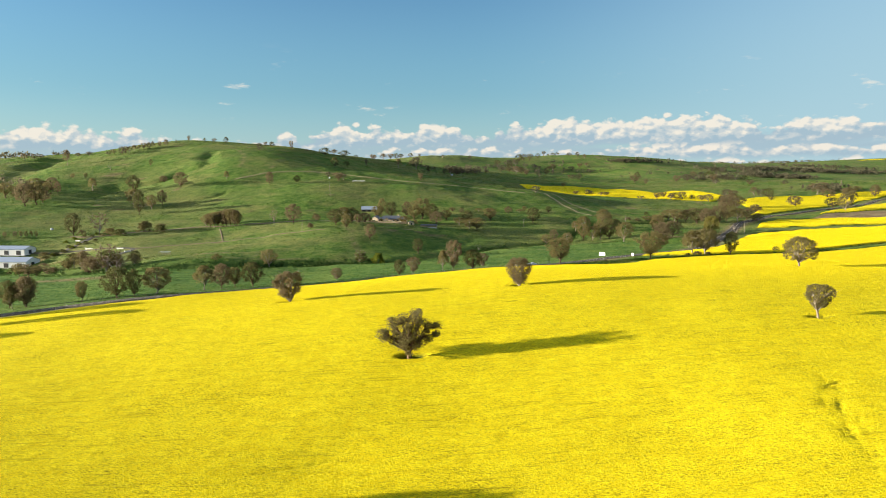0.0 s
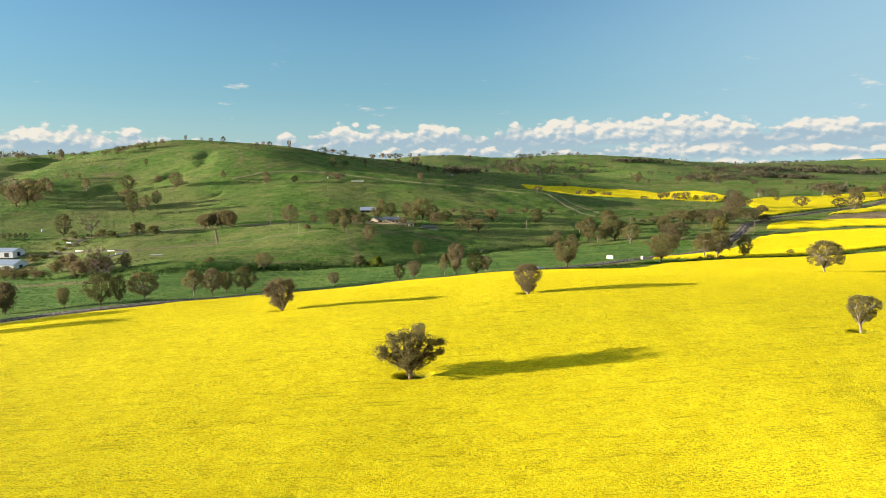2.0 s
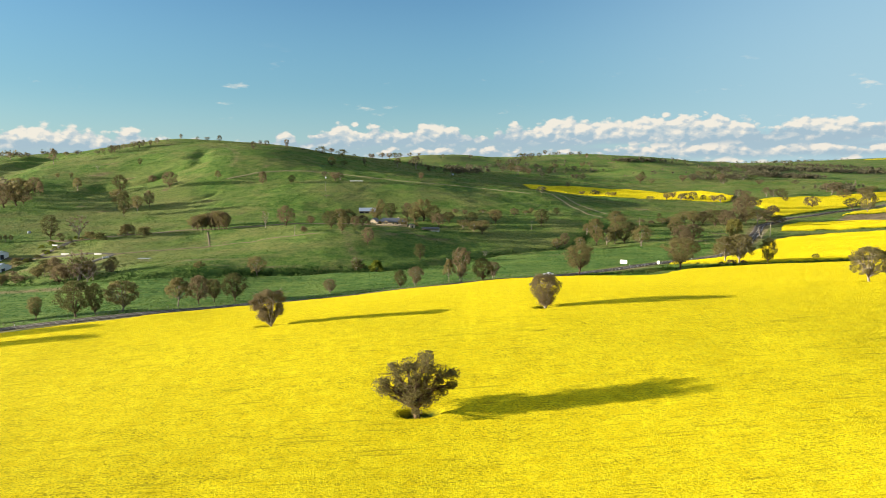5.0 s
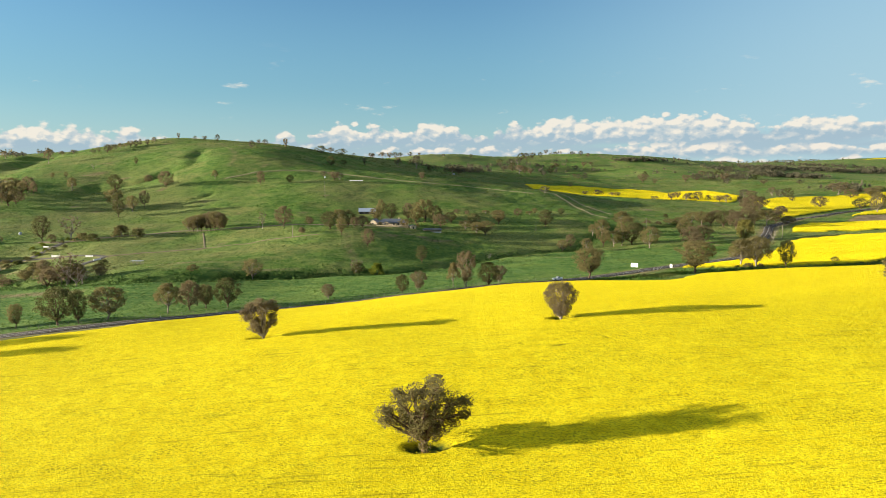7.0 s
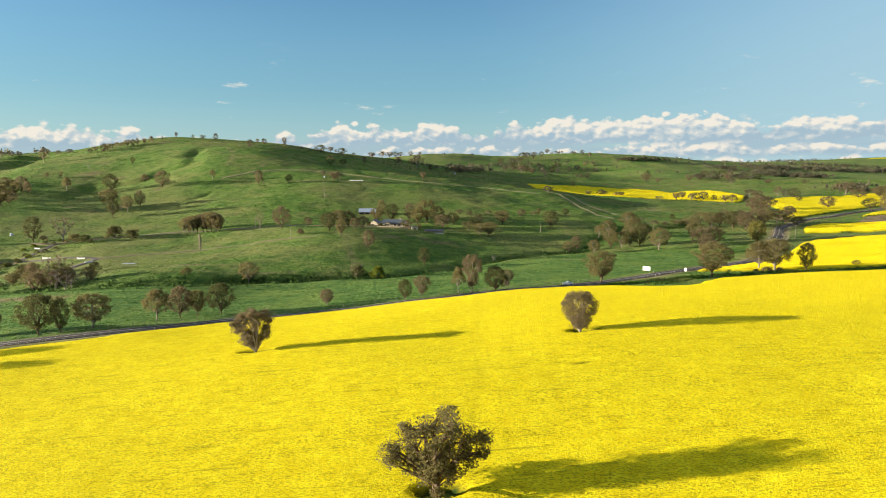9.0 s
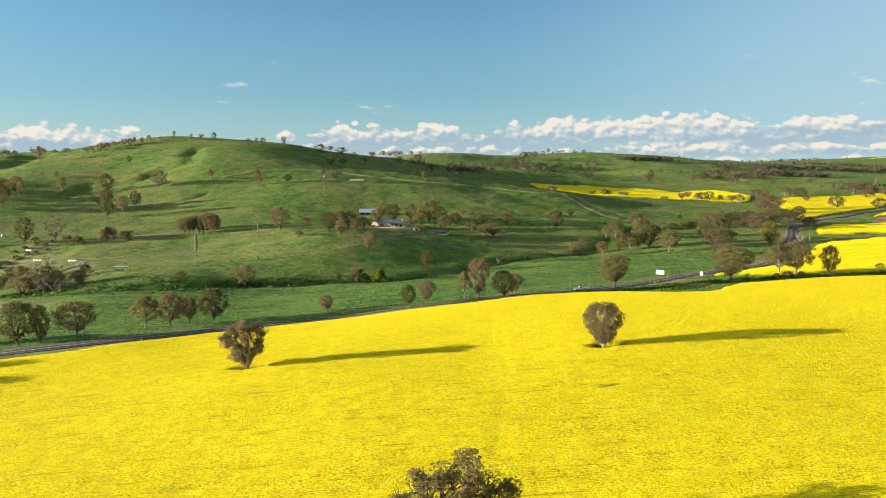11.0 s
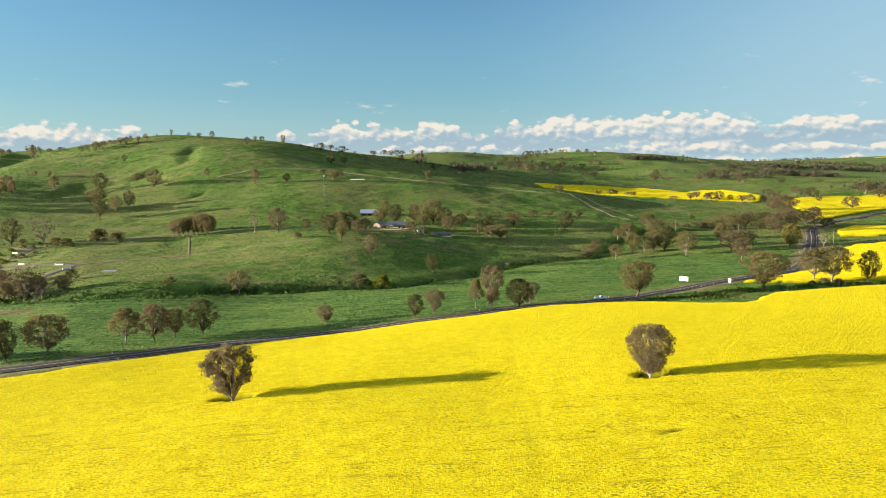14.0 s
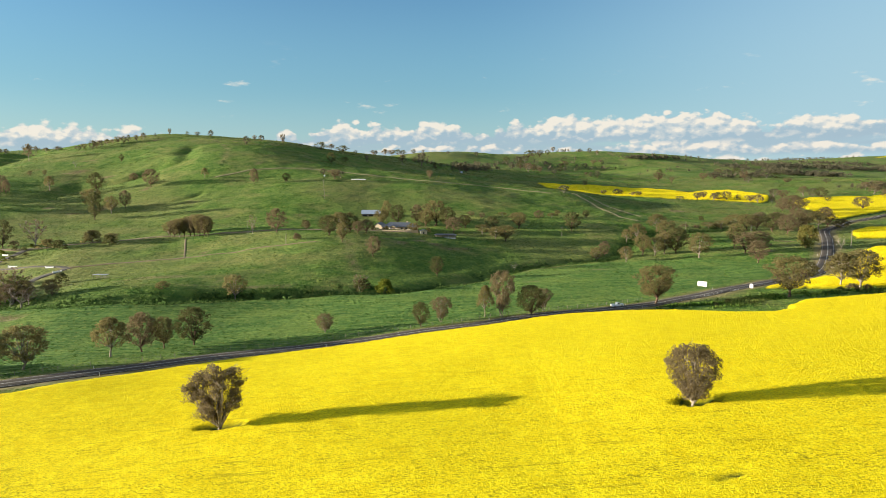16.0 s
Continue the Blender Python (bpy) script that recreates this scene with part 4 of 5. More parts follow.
BIG_DOME = model("dome", 15, "spread", M_LEAF_OLIVE, M_BARK_PALE, clumps=110, cards=100, card=0.0130, low=0.26, stems=1, fill=0.080, thick=0.026, sides=8, twigs=60)
BIG_HIGH = model("high", 14, "vase", M_LEAF_OLIVE, M_BARK_PALE, clumps=76, cards=110, card=0.015, low=0.34, stems=1, fill=0.085, thick=0.034, sides=8, twigs=35)
MID = [model(f"mid{i}", 20 + i, form, leaf, bark, clumps=74, cards=72, card=0.0185, low=low * 0.8, stems=st, fill=0.098, thick=0.024, sides=6, twigs=12)
       for i, (form, leaf, bark, low, st) in enumerate([("round", M_LEAF_BROWN, M_BARK, 0.14, 2), ("vase", M_LEAF_OLIVE, M_BARK, 0.24, 1), ("round", M_LEAF_OLIVE, M_BARK_PALE, 0.26, 1), ("spread", M_LEAF_BROWN, M_BARK, 0.22, 1), ("round", M_LEAF_GREEN, M_BARK, 0.16, 1), ("dome", M_LEAF_OLIVE, M_BARK_PALE, 0.40, 1), ("vase", M_LEAF_BROWN, M_BARK_PALE, 0.18, 2)])]
LESS = [model(f"less{i}", 30 + i, form, leaf, bark, clumps=54, cards=42, card=0.025, low=low * 0.85, stems=1, fill=0.104, thick=0.026, sides=5, twigs=4)
        for i, (form, leaf, bark, low) in enumerate([("round", M_LEAF_BROWN, M_BARK, 0.16), ("vase", M_LEAF_OLIVE, M_BARK, 0.24), ("round", M_LEAF_OLIVE, M_BARK_PALE, 0.24), ("spread", M_LEAF_BROWN, M_BARK, 0.20), ("round", M_LEAF_GREEN, M_BARK, 0.14), ("dome", M_LEAF_OLIVE, M_BARK_PALE, 0.36)])]
FAR = [model(f"far{i}", 40 + i, form, leaf, bark, clumps=30, cards=24, card=0.040, low=low, stems=1, fill=0.115, thick=0.034, sides=5)
       for i, (form, leaf, bark, low) in enumerate([("round", M_LEAF_FAR, M_BARK, 0.16), ("vase", M_LEAF_BROWN, M_BARK, 0.24), ("spread", M_LEAF_FAR, M_BARK_PALE, 0.20), ("round", M_LEAF_GREEN, M_BARK, 0.10), ("dome", M_LEAF_BROWN, M_BARK_PALE, 0.3)])]
SHRUB = [model(f"shrub{i}", 60 + i, "dome", leaf, M_BARK, clumps=16, cards=45, card=0.055, low=0.04, stems=2, fill=0.16, thick=0.02, sides=4) for i, leaf in enumerate((M_LEAF_GREEN, M_LEAF_OLIVE, M_LEAF_BROWN))]
BARE = [model(f"bare{i}", 70 + i, "vase", M_LEAF_PINK, M_BARK_DEAD, clumps=26, cards=c, card=0.028, low=0.22, stems=1, fill=0.10, thick=0.028, sides=5, twigs=110) for i, c in enumerate((16, 0))]
WILLOW = model("willow", 81, "dome", M_LEAF_LIME, M_BARK, clumps=26, cards=70, card=0.05, low=0.06, stems=2, fill=0.13, flat=1.3)
WILLOW_LOW = model("low", 84, "dome", M_LEAF_LIME, M_BARK, clumps=14, cards=40, card=0.07, low=0.03, stems=2, fill=0.16)
POPLAR = model("poplar", 82, "round", M_LEAF_BUD, M_BARK, clumps=46, cards=70, card=0.034, low=0.06, stems=1, fill=0.10, flat=1.4, twigs=60)

# x, y, height, width of each tree
ROADSIDE = [
    (-167, 301, 9.3, 6.0), (-148, 296, 14.3, 13.8), (-139, 294, 13.1, 6.1), (-133, 303, 12.4, 13.8), (-117, 320, 12.2, 10.8), (-111, 328, 12.7, 10.0),
    (-106, 333, 10.3, 8.5), (-99, 340, 12.8, 11.8), (-57, 351, 7.1, 7.1), (-23, 347, 8.9, 6.4), (-16, 355, 8.9, 7.6), (0, 361, 11.1, 6.2),
    (6, 357, 16.2, 9.2), (22, 367, 8.5, 6.9), (66, 373, 14.4, 16.6), (118, 374, 15.6, 18.5), (149, 393, 14.5, 13.9), (156, 391, 15.8, 15.8),
    (170, 388, 13.7, 8.9), (-202, 303, 13.3, 8.9), (-194, 303, 14.0, 10.0), (-200, 302, 10.3, 7.7), (-196, 306, 13.6, 9.9),
]
CREEKSIDE = [
    (188, 581, 17.6, 11.4), (185, 558, 14.1, 13.7), (195, 561, 13.9, 13.9), (172, 513, 13.8, 10.8), (226, 695, 8.1, 11.6), (216, 697, 5.8, 11.5),
    (135, 633, 14.6, 13.1), (123, 578, 14.6, 11.0), (128, 637, 10.1, 8.1), (131, 576, 12.8, 11.0), (164, 676, 14.2, 15.3), (151, 613, 17.7, 14.7),
    (146, 578, 17.1, 14.8), (138, 578, 15.2, 12.0), (162, 617, 12.0, 9.0), (151, 549, 16.3, 14.1), (90, 574, 9.9, 8.1), (99, 589, 11.1, 7.4),
    (105, 554, 10.4, 8.7),
]
HOMESTEAD = [
    (-95, 581, 14.4, 12.6), (-91, 606, 13.7, 14.2), (-85, 614, 14.8, 12.4), (-82, 558, 12.5, 8.6), (-77, 597, 8.8, 7.4), (-72, 607, 9.9, 11.3),
    (-58, 525, 12.4, 8.8), (-65, 703, 18.2, 6.1), (-68, 686, 13.4, 10.7), (-55, 698, 16.4, 12.0), (-38, 695, 16.3, 9.8), (-22, 685, 20.8, 20.3),
    (-30, 682, 13.8, 13.8), (-12, 675, 16.3, 13.6), (-38, 636, 7.4, 9.9), (-7, 652, 12.6, 12.1), (3, 674, 10.5, 11.5),
]
SLOPE = [
    (-407, 873, 21.7, 18.6), (-364, 779, 21.2, 19.2), (-336, 732, 25.5, 14.0), (-334, 758, 17.1, 13.2), (-330, 779, 17.5, 11.4), (-394, 937, 9.8, 12.3),
    (-340, 862, 20.0, 19.3), (-286, 879, 11.8, 8.1), (-468, 887, 17.0, 12.1), (-503, 855, 19.2, 16.0), (-532, 868, 15.6, 19.7), (-471, 768, 23.1, 23.1),
    (-474, 785, 14.0, 19.1), (-497, 832, 15.6, 12.5), (-221, 848, 16.7, 10.4), (-187, 851, 9.7, 9.0), (-445, 1015, 9.9, 6.3), (-530, 952, 7.1, 6.2),
    (-512, 953, 7.9, 6.1), (-508, 821, 17.1, 18.7), (-525, 873, 11.5, 14.8), (-490, 844, 15.7, 9.4), (-535, 811, 18.0, 18.0), (-517, 804, 16.5, 16.5),
]
SLOPE_OUTER = [
    (-479, 759, 25.9, 23.4),
]
WINDBREAK = [
    (-227, 634, 12.1, 9.5), (-223, 633, 13.6, 9.4), (-219, 632, 14.1, 9.4), (-217, 636, 14.7, 9.4), (-212, 636, 15.7, 9.4), (-207, 631, 16.5, 9.3),
    (-202, 628, 17.0, 10.3), (-197, 626, 15.8, 9.2), (-194, 624, 13.7, 8.1), (-227, 650, 11.8, 9.7), (-220, 651, 13.4, 9.7), (-211, 649, 14.4, 9.6),
    (-204, 649, 12.8, 8.5), (-404, 607, 5.2, 3.1), (-396, 609, 5.7, 3.1), (-391, 610, 5.7, 3.1), (-386, 610, 5.7, 3.1), (-382, 611, 5.7, 3.1),
    (-378, 612, 5.8, 3.1),
]
SHRUBS = [
    (-306, 606, 7.2, 13.5), (-293, 599, 6.7, 11.3), (-341, 622, 4.3, 7.4), (-280, 618, 8.4, 12.7), (-260, 606, 7.3, 11.4), (-153, 443, 3.8, 6.8),
    (-124, 644, 6.6, 7.7), (-115, 571, 4.4, 4.9), (-281, 498, 7.7, 11.1), (-262, 480, 6.6, 8.2), (-229, 488, 5.8, 8.3), (-334, 550, 4.2, 10.3),
    (-57, 458, 7.4, 10.2), (233, 758, 4.5, 6.5), (391, 830, 5.7, 18.5), (332, 698, 7.8, 13.1), (195, 699, 3.0, 8.4), (205, 696, 3.0, 7.1),
    (222, 698, 3.6, 7.2), (-299, 478, 4.9, 12.2), (-324, 497, 5.1, 14.5), (-279, 466, 4.0, 10.4),
]
HILLTOP = [
    (-770, 1226, 13.1, 11.9), (-758, 1238, 8.4, 10.7), (-751, 1246, 7.2, 12.0), (-604, 1072, 24.1, 9.0), (-726, 1290, 13.4, 4.9), (-672, 1229, 8.0, 10.3),
    (-637, 1203, 7.8, 13.4), (-577, 1152, 6.3, 10.5), (-573, 1162, 7.4, 9.5), (-549, 1141, 13.4, 10.3), (-547, 1150, 11.4, 10.4), (-543, 1156, 10.4, 7.3),
    (-542, 1172, 9.5, 9.5), (-537, 1179, 7.4, 7.4), (-528, 1179, 10.5, 10.5), (-518, 1178, 11.6, 8.4), (-515, 1187, 10.6, 6.3), (-502, 1185, 10.5, 6.3),
    (-497, 1200, 10.6, 8.5), (-486, 1218, 6.4, 3.2), (-471, 1240, 10.8, 5.4), (-446, 1252, 6.5, 5.4), (-425, 1241, 6.4, 8.6), (-399, 1230, 11.6, 8.4),
]
RIDGE = [
    (-172, 1061, 14.7, 13.0), (-162, 1121, 7.3, 11.9), (-135, 1174, 12.4, 5.7), (-86, 1286, 16.8, 14.7), (-54, 1357, 25.5, 25.5), (-71, 1476, 12.1, 14.5),
    (-28, 1340, 10.9, 10.9), (-31, 921, 10.3, 9.6), (-155, 898, 7.3, 8.0), (-136, 865, 10.4, 16.7), (-131, 873, 8.4, 9.8), (15, 1310, 16.0, 16.0),
    (28, 1366, 17.8, 15.6), (40, 1424, 14.0, 11.6), (3, 1361, 10.0, 11.1),
]
FARHILL = [
    (166, 2025, 16.9, 18.5), (201, 2043, 20.4, 23.8), (225, 2077, 20.8, 20.8), (176, 1760, 21.9, 19.0), (181, 1652, 20.6, 20.6), (201, 1709, 17.0, 15.6),
    (204, 1626, 13.5, 12.2), (150, 1719, 14.2, 12.8), (249, 2190, 23.8, 23.8), (270, 2230, 20.6, 20.6), (291, 2238, 22.6, 20.7), (330, 2323, 17.6, 15.6),
    (381, 2527, 18.1, 14.9), (425, 2470, 10.5, 8.4), (450, 2389, 12.2, 12.2), (475, 2359, 16.1, 14.0), (484, 2286, 15.6, 11.7), (339, 2061, 19.1, 22.6),
    (326, 2058, 12.1, 12.1), (231, 1595, 11.9, 10.6), (271, 1748, 11.7, 16.1), (433, 2113, 14.4, 16.2), (458, 2126, 10.9, 16.3),
]
CANOLA_EDGE = [
    (124, 889, 8.6, 11.5), (231, 1274, 9.5, 8.5), (216, 1079, 6.2, 9.8), (235, 1080, 8.9, 11.6), (241, 1081, 7.2, 9.0), (252, 1055, 6.1, 9.6),
    (260, 1054, 7.0, 9.7), (299, 1002, 5.1, 11.0), (331, 1025, 9.6, 13.1), (347, 1045, 9.8, 11.6), (347, 1010, 9.5, 10.4), (359, 1022, 10.5, 14.1),
    (365, 1012, 13.1, 11.3), (381, 1014, 8.8, 7.9), (388, 993, 9.5, 12.1), (394, 984, 11.2, 15.5), (414, 987, 9.6, 7.8), (458, 1070, 12.3, 15.2),
    (460, 1050, 12.1, 14.9), (520, 1108, 15.0, 15.0), (519, 1080, 13.7, 15.7), (523, 1066, 15.5, 15.5), (502, 1012, 7.4, 8.3),
]
EASTFIELD = [
    (483, 910, 15.1, 21.8), (517, 879, 13.3, 19.9), (493, 810, 22.3, 20.0), (609, 1048, 14.9, 21.9), (663, 1088, 12.6, 21.0), (691, 1113, 11.9, 21.6),
    (646, 1059, 12.2, 14.3), (618, 1001, 13.5, 15.4), (206, 407, 3.5, 4.2), (682, 1046, 19.7, 16.1),
]
BARE_TREES = [
    (-322, 617, 20.8, 17.5), (-157, 614, 14.2, 5.9), (-227, 443, 17.5, 16.0), (-219, 437, 11.6, 14.9), (-500, 1002, 9.1, 10.0), (-58, 458, 9.0, 8.3),
    (247, 556, 8.1, 7.6), (29, 534, 5.7, 4.9), (-135, 1174, 13.4, 6.7), (-232, 445, 11.9, 10.8),
]
BEND = [
    (242, 681, 13.7, 17.1), (239, 700, 11.1, 15.2), (251, 683, 12.7, 13.8), (258, 669, 15.3, 15.9), (261, 652, 15.6, 14.4), (282, 675, 18.6, 16.2),
    (300, 697, 15.7, 15.7), (309, 693, 13.9, 15.7), (325, 708, 13.1, 13.7), (362, 836, 19.8, 20.5), (389, 876, 17.0, 18.6), (376, 885, 15.5, 15.5),
    (384, 812, 10.1, 11.6), (291, 731, 11.3, 13.8), (275, 728, 11.2, 12.4),
]
SKYLINE = [
    (-297, 1082, 11.8, 9.1), (-321, 1209, 8.1, 6.1), (-299, 1169, 9.8, 8.8), (-263, 1159, 16.4, 7.7), (-240, 1178, 4.9, 6.8), (-211, 1193, 12.8, 17.7),
    (-210, 1288, 10.6, 13.8), (-205, 1387, 12.6, 20.6), (-191, 1464, 6.0, 7.3), (-158, 1498, 9.9, 13.6), (-140, 1570, 14.9, 15.5), (-170, 2153, 17.1, 19.7),
    (-150, 2140, 16.9, 21.4), (-138, 2171, 13.6, 18.1), (-105, 2168, 12.6, 14.4), (-75, 2123, 8.8, 10.6), (0, 2088, 8.7, 10.4), (87, 2153, 10.7, 10.7),
    (-160, 1551, 8.3, 10.2),
]
FARHILL_EAST = [
    (399, 2064, 14.0, 15.7), (307, 1621, 8.2, 9.5), (310, 1586, 10.7, 12.0), (324, 1585, 14.7, 12.0), (479, 1642, 21.2, 12.7), (446, 1544, 19.9, 21.2),
    (455, 1489, 11.5, 9.0), (553, 1576, 16.6, 18.0), (584, 1593, 16.9, 19.7), (666, 1768, 17.3, 18.8), (662, 1710, 18.3, 21.3), (689, 1728, 18.5, 24.7),
    (623, 1531, 19.1, 19.1), (749, 1816, 18.0, 22.9), (715, 1667, 15.0, 21.1), (715, 1623, 14.7, 23.5), (594, 1449, 12.9, 15.5), (735, 1624, 11.8, 17.8),
    (651, 1409, 10.3, 15.4), (706, 1373, 8.9, 12.8), (657, 1179, 13.3, 17.8), (664, 1157, 16.5, 17.6), (625, 1107, 12.5, 18.8),
]
VALLEY = [
    (-19, 497, 11.6, 8.3), (-118, 444, 12.4, 11.7), (-347, 618, 20.7, 14.5), (-280, 620, 9.1, 13.9), (-262, 613, 7.3, 10.4), (-138, 609, 17.9, 15.5),
    (-119, 625, 6.4, 6.4), (-114, 570, 4.0, 4.9), (-212, 450, 7.2, 9.1), (-272, 494, 7.4, 12.3), (-252, 457, 7.6, 8.8), (-242, 452, 7.9, 8.6),
    (-265, 463, 6.2, 8.2),
]
GARDEN_EDGE = [
    (24, 657, 13.3, 10.2), (32, 620, 11.5, 13.4), (25, 629, 9.3, 10.7), (16, 647, 8.0, 11.0), (48, 674, 13.7, 13.7), (10, 723, 4.5, 6.2),
    (20, 719, 4.5, 5.1), (39, 727, 4.0, 8.0), (71, 719, 7.4, 8.5), (84, 728, 4.0, 7.5), (90, 732, 6.4, 5.2), (91, 665, 16.2, 12.6),
    (117, 734, 7.0, 6.4), (50, 727, 4.0, 5.7),
]
GREEN_GUM = (16, 356, 11.0, 11.8)
ROADSIDE_WEST = [(-182, 239, 16.5, 11), (-185, 256, 16.0, 11), (-208, 212, 14.5, 11), (-229, 272, 15, 11), (-215, 276, 12, 9)]


plant(BIG_SPREAD, -8.2, 158.4, 13.2, 15.0, 0.0, "spreading olive-brown gum tree standing alone in the canola", "tree", "field trees")
plant(BIG_VASE, -56.4, 239.1, 12.3, 11.8, 0.0, "twiggy multi-stemmed bronze tree standing in the canola", "tree", "field trees")
plant(BIG_CONE, 26.9, 231.8, 11.0, 9.8, 1.2, "dense top-heavy bronze tree with pale stems in the canola", "tree", "field trees")
plant(BIG_DOME, 144.8, 266.3, 13.2, 14.0, 4.0, "broad bronze tree on pale stems in the canola", "tree", "field trees")
plant(BIG_HIGH, 97.4, 168.6, 9.6, 8.6, 0.8, "olive gum tree with a pale bare trunk in the canola", "tree", "field trees")
plant(BIG_OPEN, -68, 84, 14.5, 12, 1.9, "olive gum tree in the canola casting a long shadow", "tree", "field trees")
stand(ROADSIDE, MID, "rounded bronze-green roadside gum tree", "roadside trees", seed=3)
stand(ROADSIDE_WEST, MID, "bronze-green roadside gum tree casting shade on the crop", "roadside trees", seed=8)
stand(CREEKSIDE, LESS, "grey-green gum tree near the creek and road bend", "creek trees", seed=4, grow=1.22)
stand(BEND, LESS, "tall grey-green gum tree crowding the road bend", "creek trees", seed=21, grow=1.22)
stand(HOMESTEAD, LESS, "olive gum tree in the homestead garden", "homestead trees", seed=5, grow=1.22)
stand(SLOPE + SLOPE_OUTER, LESS, "bronze-olive gum tree on the grassy slope", "slope trees", seed=6)
stand(WINDBREAK, LESS, "dark gum in a dense windbreak row", "windbreak trees", seed=7, grow=1.22)
stand([(-227, 441, 12, 12), (-235, 446, 10, 10), (-222, 445, 9, 10), (-216, 438, 8, 9), (-240, 444, 11, 11)], [BARE[0], LESS[0], BARE[0]], "pinkish-grey half-bare tree beside the creek", "bare trees", seed=22)
stand([(-60, 641, 3.2, 4.5), (-37, 642, 3.0, 4.2), (-27, 646, 4.0, 5.0), (-45, 637, 2.2, 3.4), (-70, 640, 4, 5)], SHRUB, "rounded garden shrub in front of the farmhouse", "shrubs", "shrub", seed=23, name="shrub")
stand([(149, 384, 2.6, 6.0), (143, 383, 1.8, 3.6), (156, 386, 2.0, 4.0), (91, 366, 1.6, 3.0), (84, 360, 1.4, 2.6)], SHRUB, "low scrubby bush in the roadside ditch grass", "shrubs", "shrub", seed=24, name="shrub")
stand([(-328, 541, 3.2, 6), (-325, 548, 3.0, 5.5), (-324, 559, 2.8, 5.5), (-324, 569, 3, 5), (-338, 590, 2.6, 5), (-336, 600, 2.8, 5), (-314, 578, 2.4, 5), (-322, 604, 2.6, 5), (-324, 616, 2.4, 4), (-323, 548, 3.2, 6), (-320, 555, 3.0, 5.5), (-319, 566, 2.8, 5.5), (-319, 576, 3, 5), (-333, 597, 2.6, 5), (-331, 607, 2.8, 5), (-309, 585, 2.4, 5), (-317, 611, 2.6, 5), (-319, 623, 2.4, 4)], [WILLOW_LOW, SHRUB[0]], "grassy green hedge shrub along the side road", "hedge", "shrub", seed=25, name="shrub")
stand([(-264, 469, 8, 9), (-262, 477, 11, 9), (-248, 462, 8, 9), (-227, 444, 14, 13), (-220, 442, 10, 10), (-274, 441, 7, 8), (-281, 443, 8, 9), (-288, 445, 9, 10), (-288, 473, 7, 8), (-208, 444, 6, 7), (-268, 467, 7, 8)], LESS, "grey-brown tree in the creek scrub", "creek trees", seed=26)
stand(SHRUBS, SHRUB, "low rounded dark green shrub in the pasture", "shrubs", "shrub", seed=9, name="shrub")
stand(HILLTOP, FAR, "dark gum tree on the hilltop skyline", "hilltop trees", seed=10, grow=1.22)
stand(RIDGE, FAR, "dark gum tree along the ridge", "ridge trees", seed=11)
stand(FARHILL, FAR, "distant dark gum tree on the far hill", "far trees", seed=12, grow=1.22)
stand(CANOLA_EDGE, FAR, "dark gum tree along the edge of the yellow strip", "field edge trees", seed=13, grow=1.22)
stand(EASTFIELD, LESS, "olive gum tree among the yellow fields", "east trees", seed=14)
stand(SKYLINE, FAR, "dark gum tree on the skyline of the hill", "hilltop trees", seed=31, grow=1.22)
stand(FARHILL_EAST, FAR, "distant grey-green gum tree on the far eastern slope", "far trees", seed=32, grow=1.22)
stand(VALLEY, LESS, "olive-brown gum tree on the grassy valley floor", "valley trees", seed=33)
stand(GARDEN_EDGE, LESS, "grey-green gum tree along the homestead paddock fence", "homestead trees", seed=34, grow=1.22)
plant(MODELS["mid4"], *GREEN_GUM, 0.4, "wide dark green gum tree beside the road", "tree", "roadside trees")
stand(BARE_TREES, BARE, "bare pinkish-grey leafless tree", "bare trees", seed=15)
plant(WILLOW, -45, 454, 8.2, 10.2, 0.3, "bright lime-green willow beside the creek", "tree")
plant(POPLAR, 230.8, 567.7, 15.5, 13.5, 0.0, "tan budding poplar beside the road bend", "tree")


def far_woods():
    """Woods on the farthest ranges: many small clumps in one mesh."""
    rng = np.random.default_rng(9)
    verts = []
    for line, wide, n in WOODS:
        way = smooth_line(line, 10.0)
        k = rng.integers(0, len(way), n)
        x, y = (way[k] + rng.normal(size=(n, 2)) * wide).T
        keep = swell(x, y, 60, 15) > -0.35
        x, y = x[keep], y[keep]
        high = 6 + 9 * rng.random(len(x))
        z = land(x, y)
        for _ in range(14):
            o = rng.normal(size=(len(x), 3)) * [0.24, 0.24, 0.20] * high[:, None]
            m = np.stack([x, y, z + high * 0.55], -1) + o
            u, w = rng.normal(size=(2, len(x), 3)) * 0.11 * high[:, None]
            verts.append(np.stack([m - u, m + w, m + u, m - w], 1).reshape(-1, 3))
        foot = np.stack([x, y, z - 0.5], -1)
        tip = np.stack([x, y, z + high * 0.7], -1)
        s = np.stack([np.full(len(x), 0.3), np.zeros(len(x)), np.zeros(len(x))], -1)
        verts.append(np.stack([foot - s, foot + s, tip + s * 0.4, tip - s * 0.4], 1).reshape(-1, 3))
    v = np.concatenate(verts)
    ob = new("far_woods", raw_mesh("far_woods", v, np.arange(len(v)).reshape(-1, 4), M_LEAF_FAR, smooth=False))
    tagged(ob, "dark belts of woodland on the distant ranges", "woods", kind="stuff")


